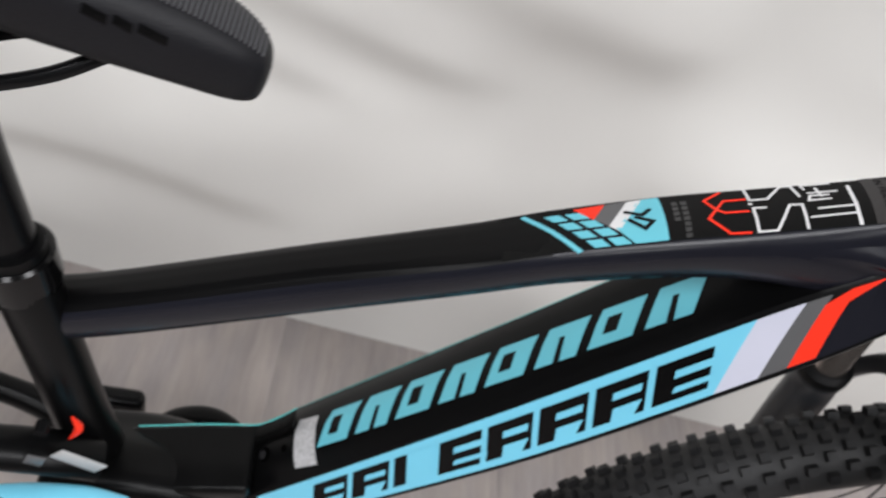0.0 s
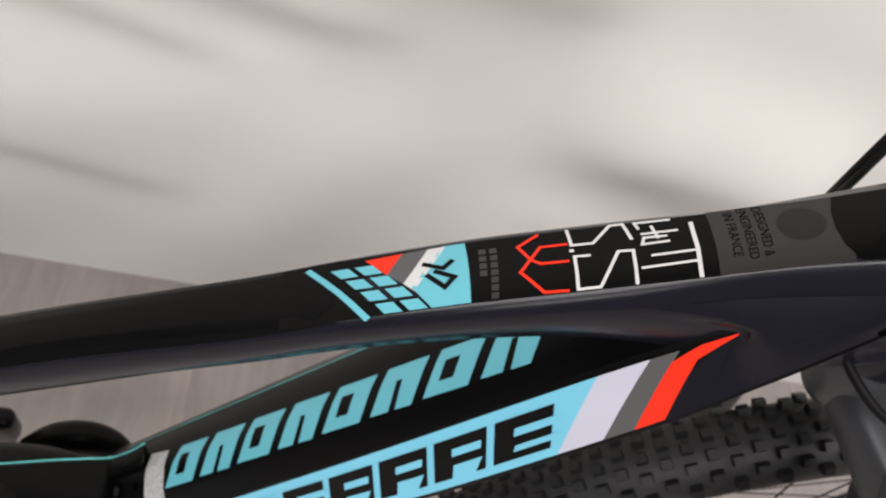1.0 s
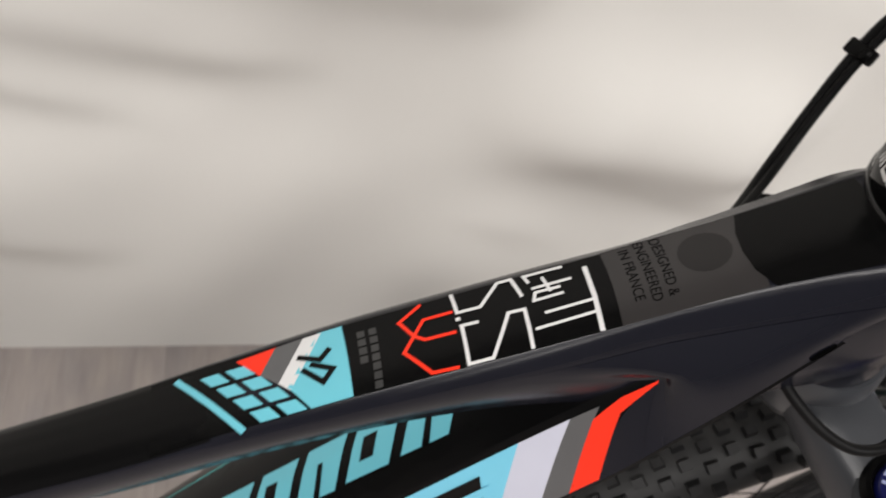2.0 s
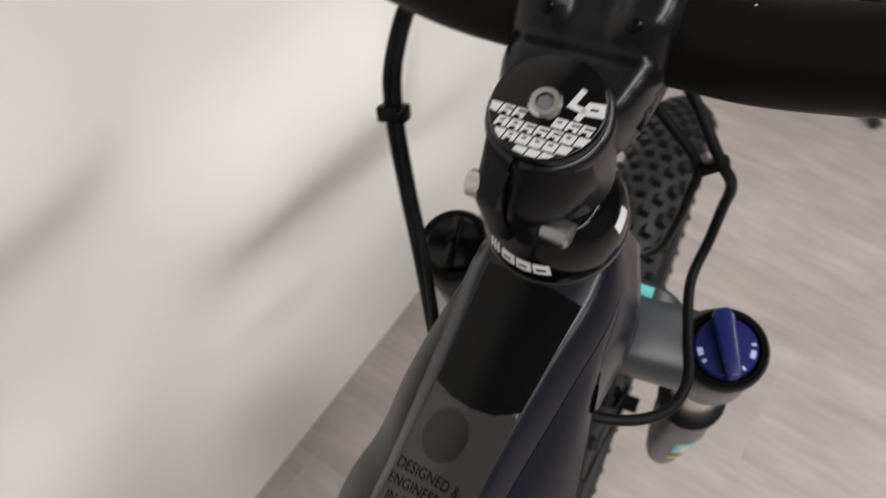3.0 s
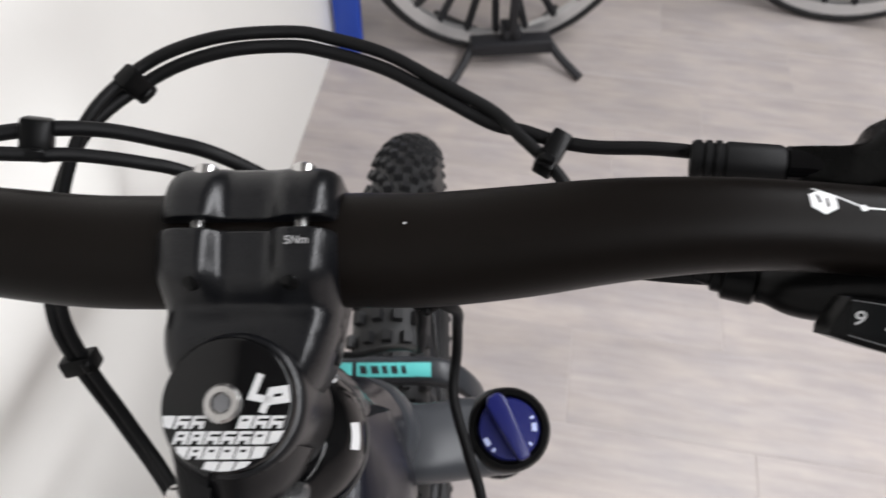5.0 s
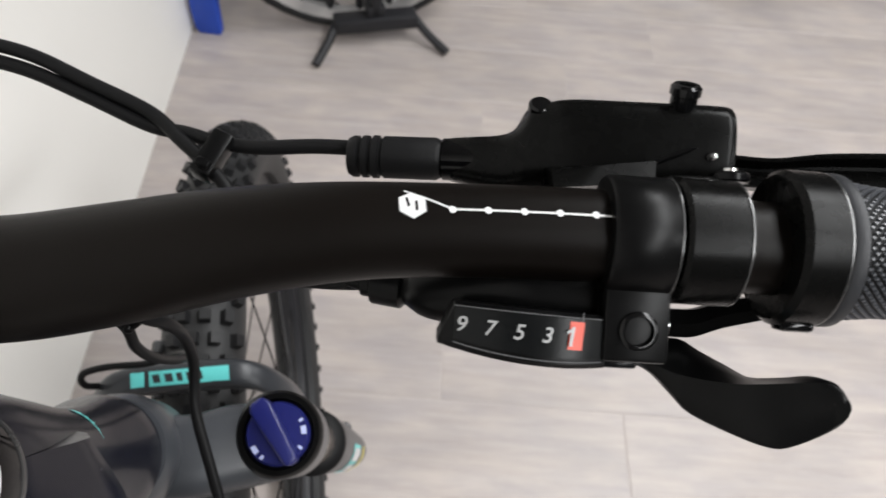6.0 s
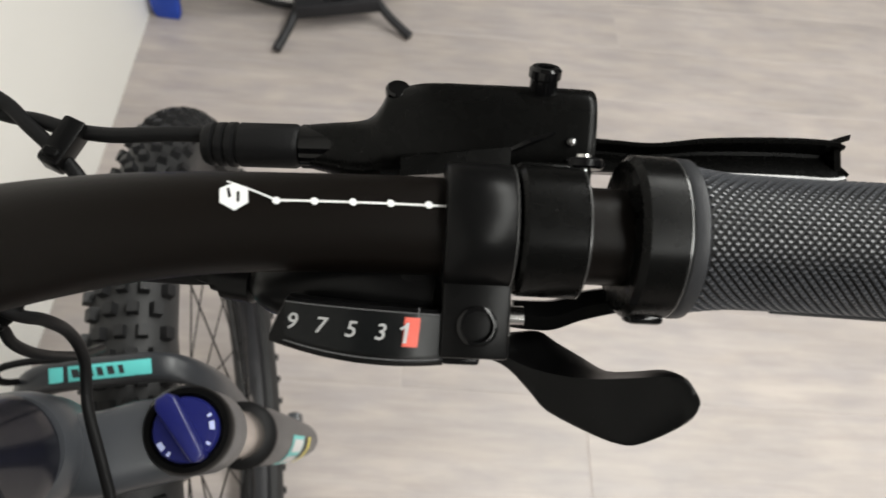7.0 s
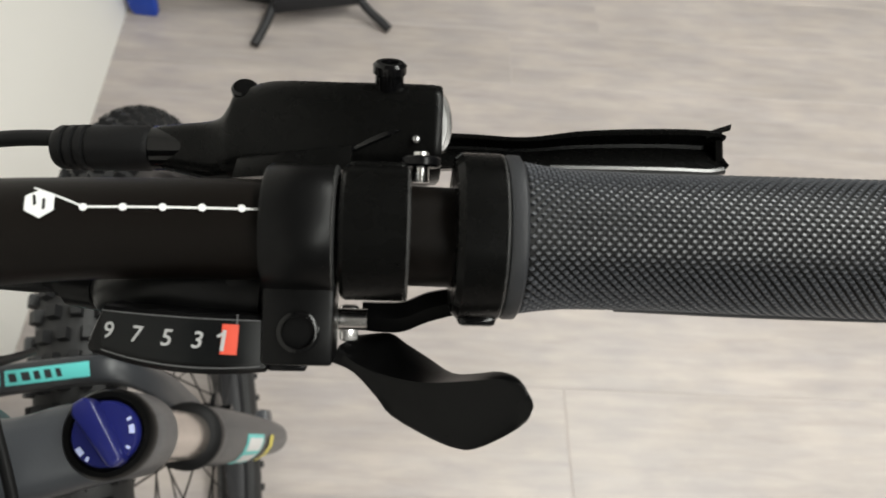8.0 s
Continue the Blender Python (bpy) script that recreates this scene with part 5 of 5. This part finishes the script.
    add_rings(blade, [[(x, 23.0, z), (x, 32.6, z - 1.4), (x, 32.6, -64), (x, 23.0, -64)] for x, z in ((121.6, -58.4), (123.2, -57.8), (124.0, -58.6))])
    part("brake_blade", blade, COLLAR, body, "gloss black brake lever blade", m, 30)
    # Blade edge highlight painted as a paler lip.
    part("blade_lip", tube([(x, y - 0.9 * hy, z + 4.2) for x, y, z, _, hy in rows[12:-2:3]], 1.3, 8, 2), EDGE, body, "rounded lip with its highlight painted pale", m)
    part("hinge_pin", rod((33, 25, -33), (33, 25, -58), 3.2, 18), SATIN, body, "", m)


brake(-1)
brake(1)


def build_shifter():
    m = S @ Q
    al = pose(0, 0, 0, 0, 90, 0)
    cl = lathe([(11.3, -4.0), (14.0, -3.8), (14.6, -3.0), (14.6, 10.6), (14.0, 11.4), (11.3, 11.6)], 44, None, al)
    cl = block((15.2, 21, 15), (4.0, -18.2, 0.2), (0, 0, 0), 1.0, 2, cl)
    body = part("shifter_clamp", cl, PLASTIC, BIKE, "black trigger shifter with gear window and paddle", m)
    # highlight of the shifter clamp's edge, as a pale ring
    part("edge_band", lathe([(14.1, 10.7), (14.75, 10.9), (14.75, 11.2), (14.1, 11.5)], 48), EDGE, body, "edge highlight drawn as a pale band", m @ al)
    part("clamp_bolt", lathe([(4.5, 0), (4.5, 1.2), (3.9, 1.6), (3.4, 1.6), (3.1, -2.6), (0.1, -2.8)], 28), GLOSS, body, "black hex bolt", m @ pose(4.3, -21.4, 7.4))
    part("clamp_lip", block((8.5, 2.6, 3.2), (1.5, -29.4, 2.0), (0, 0, 0), 0.8), SATIN, body, "", m)
    # gear window: curved housing that drops away at its inner end
    def drop(x):
        return -0.0105 * (x + 17) ** 2
    def upper(x):
        return -17.3 - 0.035 * (x + 38)
    def lower(x):
        return -30.9 + 0.0042 * (x + 12) ** 2
    xs = [-41.0, -40.0, -37.5] + list(np.linspace(-34, -6, 12)) + [-3.6, -2.6]
    def section(x, inset, z0, z1, r):
        k = 1.0 if -40 < x < -3 else 0.8
        hi, lo = upper(x) - inset, lower(x) + inset
        if x < -37.6:                                    # slanted inner end
            hi -= 2.3 * (-37.6 - x)
        z = 8.2 + drop(x)
        return [(x, lo, z + z0), (x, lo, z + (z1 - r) * k), (x, lo + r, z + z1 * k), (x, hi - r, z + z1 * k), (x, hi, z + (z1 - r) * k), (x, hi, z + z0)]
    disp = part("gear_window", rings_mesh([section(x, 0.0, -10.0, 0.0, 1.0) for x in xs]), PLASTIC, body, "black gear indicator housing", m)
    pane = [(x, lower(x) + 2.4 + (upper(x) - lower(x) - 3.6) * v, 8.45 + drop(x)) for x in xs[2:-1] for v in (0, 0.5, 1)]
    pb = bmesh.new()
    pv = [pb.verts.new(q) for q in pane]
    for i in range(len(xs[2:-1]) - 1):
        for j in (0, 1):
            pb.faces.new((pv[3 * i + j], pv[3 * i + j + 1], pv[3 * i + j + 4], pv[3 * i + j + 3]))
    part("window_pane", pb, PANE, disp, "glossy dark indicator pane", m)
    def lay(t, x0, y0, turn, lift):
        """Carries flat print onto the bent pane."""
        for v in t.verts:
            q = Matrix.Rotation(radians(turn), 2) @ Vector((v.co.x, v.co.y))
            v.co = Vector((x0 + q.x, y0 + q.y, 8.45 + drop(x0 + q.x) + lift))
        return t
    for body_t, x, y in (("9", -36.0, -22.5), ("7", -29.6, -22.9), ("5", -23.0, -23.3), ("3", -16.6, -23.6)):
        part("digit", lay(text_mesh(body_t, 5.0, 0.0, 0.04, 0.18), x, y, -3, 0.2), DIGIT, disp, "grey digit", m)
    one = stroke([(-0.9, 1.0), (0.25, 1.75)], 0.55) + stroke([(0.25, 1.95), (-0.05, -1.75)], 0.75)
    part("digit", lay(flat_patch(one, lambda a, b: (a, b, 0), 0), -11.1, -23.5, -3, 0.9), DIGIT, disp, "grey digit", m)
    part("red_pointer", lay(flat_patch([[(-1.7, -3.2), (1.7, -3.2), (1.9, 3.2), (-1.5, 3.2)]], lambda a, b: (a, b, 0), 2), -10.0, -23.3, -2, 0.15), POINTER, disp, "red gear pointer", m)
    for name, off in (("upper_rim", 0.0), ("lower_rim", 1.0)):
        q = [(x, (upper(x) - 0.9 if off == 0 else lower(x) + 1.5), 8.4 + drop(x)) for x in xs[2:-1]]
        part(name, tube(q, 0.14, 5, 1), GREY, disp, "fine pale edge", m)
    part("rim_notch", tube([(-8.4, -18.0, 8.5 + drop(-8.4)), (-8.5, -20.2, 8.5 + drop(-8.5))], 0.16, 5, 1), GREY, disp, "", m)
    part("housing_bridge", block((11, 9, 13), (-7.5, -14.0, -5.5), (0, 0, 0), 1.5), PLASTIC, body, "", m)
    part("housing_back", tube([(-47, -16.5, -27), (-40, -16.5, -20), (-22, -14.5, -10), (-4, -15.5, -7)], [5.5, 8, 10, 10], 18, 6, 0.9), PLASTIC, body, "", m)
    part("barrel_adjuster", lathe([(2.8, -4), (3.4, 0), (4.6, 0.6), (4.6, 3), (6.2, 3.8), (6.2, 12), (5.0, 13), (5.0, 18)], 12), PLASTIC, body, "black barrel adjuster", m @ pose(-61.5, -15.2, -33.5, 0, 76, -6))
    # links and paddle
    part("link_pin", rod((11.0, -21.0, -14), (18.0, -21.0, -14), 2.6, 16), CHROME, body, "steel link", m)
    part("link_plate", block((4.5, 9, 3), (13.5, -22.5, -19), (0, 10, 0), 0.8), CHROME, body, "", m)
    rel = rings_mesh([[(x, yu, z + 0.6), (x, yu - 0.5 * (yu - yl), z + 1.8), (x, yl, z - 0.4), (x, yl, z - 3.4), (x, yu, z - 2.6)] for x, yu, yl, z in
                      smooth_line([(16.6, -17.6, -24.6, -21), (22, -17.4, -24.8, -19.5), (27, -16.8, -24.2, -17.5), (33, -14.0, -21.2, -14), (42, -12.0, -18.0, -9)], 4)])
    part("release_lever", rel, PLASTIC, body, "black release lever", m, 30)
    # thumb paddle: rises from under the clamp to its rounded tip, with a steep front flank
    near = [(9.5, -31.5, -14.0), (15.2, -34.1, -14.0), (21.0, -39.7, -12.0), (24.6, -43.2, -9.0), (33.6, -46.5, -2.0), (39.6, -47.9, 1.0), (43.5, -47.4, 2.5), (49.6, -43.8, 5.0), (54.0, -39.9, 7.0), (55.2, -36.6, 7.3)]
    crest = [(11.5, -27.5, -14.0), (15.1, -31.0, -13.0), (20.6, -33.1, -11.0), (24.6, -33.7, -8.0), (30.4, -33.7, -3.0), (35.4, -33.1, 0.0), (42.9, -31.9, 3.0), (48.4, -31.0, 5.5), (52.6, -32.2, 7.0), (54.9, -35.2, 7.3)]
    far = [(14.4, -26.4, -22.0), (18.0, -26.0, -22.0), (23.8, -25.3, -20.0), (27.9, -27.6, -18.0), (33.4, -30.4, -14.0), (38.8, -33.0, -9.0), (43.8, -31.7, -2.0), (48.6, -30.2, 3.0), (52.4, -31.2, 5.8), (54.9, -35.0, 7.0)]
    near, crest, far = (smooth_line(q, 3) for q in (near, crest, far))
    rings = []
    for i, (a, c, f) in enumerate(zip(near, crest, far)):
        dish = 1.2 * math.sin(math.pi * i / (len(near) - 1))
        low = 3.4 if i < len(near) - 3 else 2.4
        rings.append([a + (0, 0, -low), a + (0, 0, -0.7), a + 0.08 * (c - a), a + 0.5 * (c - a) - (0, 0, dish), a + 0.9 * (c - a) - (0, 0, 0.2 * dish), c + (0, 0, -0.3), c + 0.5 * (f - c), f, f + (0, 0, -2.6)])
    part("thumb_paddle", rings_mesh(rings), PLASTIC, body, "black thumb paddle", m, 50)


build_shifter()


# ---- cables ----
def cable(name, pts, r, mat, label, parent=None):
    return part(name, tube(pts, r, 12, 8), mat, parent or BIKE, label, S)


def to_s(p):
    """A point of the bicycle's frame in the steering frame."""
    return tuple((S.inverted() @ (B @ Vector(p))))


def cables():
    ex = to_s((6, 14, -126))
    # the two hoses cross between the clip and the front of the loop
    loop = [(98.5, -66, -54), (109, -48, -53), (119, -30, -52), (125.0, -12, -51.5), (127.2, 3, -50), (123.8, 28, -47.5), (117, 53, -53), (95, 72.4, -52), (64, 83.5, -61.5), (37, 84.2, -71.3),
            (21.1, 82.6, -89.4), (0.6, 74.2, -112.3), (-25.5, 59, -127), (-58.0, 36, -117)]
    side = [(-2.0, 0.5, -1.6), (-2.4, 0.5, -1.4), (-2.8, 0.6, -1.2), (-2.8, 0.6, -1.0), (-2.8, 0.4, -1.2), (-2.4, -1.6, -1.6), (-1.6, -1.6, -2.4), (-1.4, 1.2, -2.4), (-1.0, 2.4, -1.4), (-1.4, 2.2, -1.2),
            (-1.0, 2.2, -1.2), (-1.0, 2.0, -1.4), (-1.2, 1.8, -1.6), (0, 1.2, -1.6)]
    pair = [(78, -138, -42.5), (80, -130.5, -43.4), (82.5, -117, -45.5), (85, -99, -49.5), (89, -86, -52.5), (93, -77, -54)] + [tuple(q + 0.8 * d for q, d in zip(p, k)) for p, k in zip(loop, side)]
    cable("brake_hose", pair, 2.3, RUBBER, "black brake hose")
    second = [(46, -96, -58), (62, -94.5, -55), (73, -89.4, -51.5), (82, -82.8, -51), (90.2, -75.5, -51.5)] + [tuple(q - 0.8 * d for q, d in zip(p, k)) for p, k in zip(loop, side)]
    cable("gear_cable", second, 2.2, RUBBER, "black gear cable")
    cable("gear_cable_run", [(38, -131, -37), (40, -120, -42), (44, -106, -52), (46, -96, -58)], 2.4, RUBBER, "black gear cable")
    # left lever hoses that dive in front of the stem
    cable("brake_hose", [(66, 132, -22), (70.5, 109, -16), (76.2, 96.8, -18.5), (80.6, 84, -22), (83.8, 70.3, -25.5), (86, 55, -32), (85, 39, -38.5), (82.3, 23, -44.5), (76, 3, -61), (66, -24, -87), (47, -45, -104), (44.4, -52.6, -119), (42, -52.6, -142),
                         (33, -52, -158), (14, -50.4, -166), (-10, -56.5, -164), (-26, -61.4, -159), (-36, -62, -155), (-46, -58.5, -151), (-54, -50, -146.5), (-59.5, -38, -141.5), (-62, -26, -138)], 2.4, RUBBER, "black brake hose")
    cable("signal_cable", [(68, 158, -10), (70.6, 146.4, -8), (72.4, 133.8, -7.5), (73.8, 121.8, -8.2), (73.6, 110, -10), (73, 98.9, -12.8), (73.2, 88, -17.5), (74.8, 71.2, -24), (76.5, 60, -29), (76.6, 44.2, -36), (75.4, 30, -44), (69, 2, -68),
                           (58, -14, -92), (46, -37, -110), (38, -38, -128), (37, -36, -160), (42, -31, -215), (52, -20, -275), (56, -4, -308), (53, 16, -315), (53, 40, -315), (50, 55, -317), (44, 57, -328), (45, 50, -350)],
          2.2, RUBBER, "black signal cable")
    for at, along, across, size in (((83.4, -85.6, -50.4), (6, 10, 0.4), (1, -0.35, -0.1), (15.5, 8, 7)), ((113.0, 57, -53.5), (-20, 20, -3), (0.2, 0.1, 1), (13, 7, 8)),
                                    ((80, 71, -24.5), (0, -1, -0.35), (1, 0, 0.6), (13, 8, 9)), ((21.1, 82.6, -89), (-19, -6, -20), (-0.2, 1, -0.1), (13, 8, 7)),
                                    ((46, -44, -109), (-8, -10, -12), (0.5, -1, 0.5), (12, 6, 5))):
        z = Vector(along).normalized()
        x = (Vector(across) - z * Vector(across).dot(z)).normalized()
        m = Matrix((x, z.cross(x), z)).transposed().to_4x4()
        c = block(size, (0, 0, 0), (0, 0, 0), 1.3, 2)
        block((3.2, size[1] + 2.6, size[2] * 0.7), (-0.3 * size[0], 0, 0), (0, 0, 0), 0.7, 1, c)
        part("cable_clip", c, PLASTIC, BIKE, "black cable clip", S @ Matrix.Translation(at) @ m)


cables()


# ---- kickstand ----
part("kickstand", tube([(-420, 40, -690), (-450, 90, -790), (-490, 160, -960), (-496, 170, -982)], [10, 9, 8, 10], 16), SATIN, BIKE, "black kickstand", B)


# ---- things behind ----
def wheel_in_stand(m, label, stand=True, r=0.335):
    w = thing("bicycle_wheel", label, "wheel", m)
    k = 1000.0
    def ring(profile, n=96):
        rr = [[(a_r * math.cos(a), z, a_r * math.sin(a)) for a_r, z in profile] for a in np.linspace(0, 2 * math.pi, n + 1)]
        b = rings_mesh(rr, True, False)
        bmesh.ops.remove_doubles(b, verts=b.verts, dist=0.00001)
        return b
    ty = [(r - 0.014 + 0.014 * math.sin(a), 0.014 * math.cos(a)) for a in np.linspace(0, 2 * math.pi, 14, endpoint=False)]
    part("tyre", ring(ty), TYRE, w, "narrow black tyre")
    part("rim", ring([(r - 0.024, -0.010), (r - 0.022, 0.010), (r - 0.052, 0.008), (r - 0.054, -0.008)]), RIM, w, "silver rim")
    part("hub", rod((0, -0.05, 0), (0, 0.05, 0), 0.018, 20), SATIN, w, "black hub")
    for i in range(24):
        a = 2 * math.pi * i / 24
        sg = 1 if i % 2 else -1
        part("spoke", rod((0.018 * math.cos(a + 0.8), 0.03 * sg, 0.018 * math.sin(a + 0.8)), ((r - 0.05) * math.cos(a), 0, (r - 0.05) * math.sin(a)), 0.0012, 5), STEEL_B, w)
    return w


def wheel_stand(m):
    s = thing("wheel_stand", "black steel bicycle floor stand with splayed legs", "bike stand", m)
    part("cross_bar", block((0.05, 0.20, 0.035), (-0.045, 0, 0.055), (0, 0, 0), 0.006), STEEL_B, s)
    part("cradle", block((0.06, 0.045, 0.03), (-0.03, 0.0, 0.085), (0, 0, 0), 0.006), STEEL_B, s)
    part("post", block((0.02, 0.02, 0.36), (-0.05, 0, 0.25), (0, 0, 0), 0.003), STEEL_B, s)
    for sg in (1, -1):
        part("leg", tube([(-0.045, sg * 0.095, 0.055), (-0.085, sg * 0.12, 0.033), (-0.135, sg * 0.158, 0.011)], 0.0105, 10), STEEL_B, s)
        part("rear_leg", tube([(0.02, sg * 0.08, 0.055), (0.10, sg * 0.12, 0.03), (0.17, sg * 0.16, 0.011)], 0.0105, 10), STEEL_B, s)
    return s


TURNED = radians(13)
wheel_stand(Matrix.Translation((1.515, -0.04, 0)) @ Matrix.Rotation(TURNED, 4, "Z"))
wheel_in_stand(Matrix.Translation((1.525, -0.01, 0.337)) @ Matrix.Rotation(TURNED + radians(90), 4, "Z"), "spoked wheel with silver rim held by a floor stand")
wheel_in_stand(Matrix.Translation((1.78, -0.86, 0.335)) @ Matrix.Rotation(radians(80), 4, "Z"), "spoked wheel with silver rim resting on the floor")


def blue_panel():
    b = prism([(-0.032, 0), (0.020, 0), (0.028, 0.012), (0.032, 0.05), (0.034, 0.9), (-0.034, 0.9), (-0.034, 0.02)], -0.012, 0.012, 0.003, 2)
    tagged(part("display_board", b, BLUE_T, None, "", Matrix.Translation((1.472, 0.352, 0.0)) @ pose(0, 0, 0, 90, 0, 82)), "narrow blue display board standing by the white wall", "display board")


blue_panel()


# ---- floor of wood-look planks, last ----
def floor():
    base = part("floor", block((X1 - X0 + 0.3, WALL_Y - Y0 + 0.3, 0.06), ((X0 + X1) / 2, (Y0 + WALL_Y) / 2, -0.0307), bevel=0), GROUT)
    tagged(base, "grey-brown wood-look plank tile floor", "floor", kind="structure")
    w, length, gap = 0.1925, 1.2, 0.0026
    cut = {}
    def plank_mesh(size):
        if size not in cut:
            b = block((w - gap, size - gap, 0.02), (0, 0, -0.01), bevel=0.0006, seg=1)
            finish(b, 20)
            me = bpy.data.meshes.new("plank")
            b.to_mesh(me)
            b.free()
            me.materials.append(PLANK)
            cut[size] = me
        return cut[size]
    rng = random.Random(11)
    known = {0: -0.21, -1: -0.505, 1: -0.49, 4: -0.51}
    skew = math.atan(0.06)
    for k in range(-18, 23):
        joint = known.get(k, rng.choice((0.0, 0.4, 0.8)) + rng.uniform(-0.1, 0.1))
        for j in range(-4, 5):
            v0, v1 = joint + j * length, joint + (j + 1) * length
            v0, v1 = max(v0, Y0 - 0.1), min(v1, WALL_Y + 0.09)
            if v1 - v0 < 0.03:
                continue
            v = (v0 + v1) / 2
            u = 0.508 + (k + 0.5) * w
            x, y = u * math.cos(skew) + v * math.sin(skew), v * math.cos(skew)
            if not X0 - 0.1 < x < X1 + 0.1:
                continue
            ob = new("plank", plank_mesh(round(v1 - v0, 3)))
            ob.parent = base
            ob.matrix_world = pose(x, y, 0, 0, 0, -math.degrees(skew))


floor()
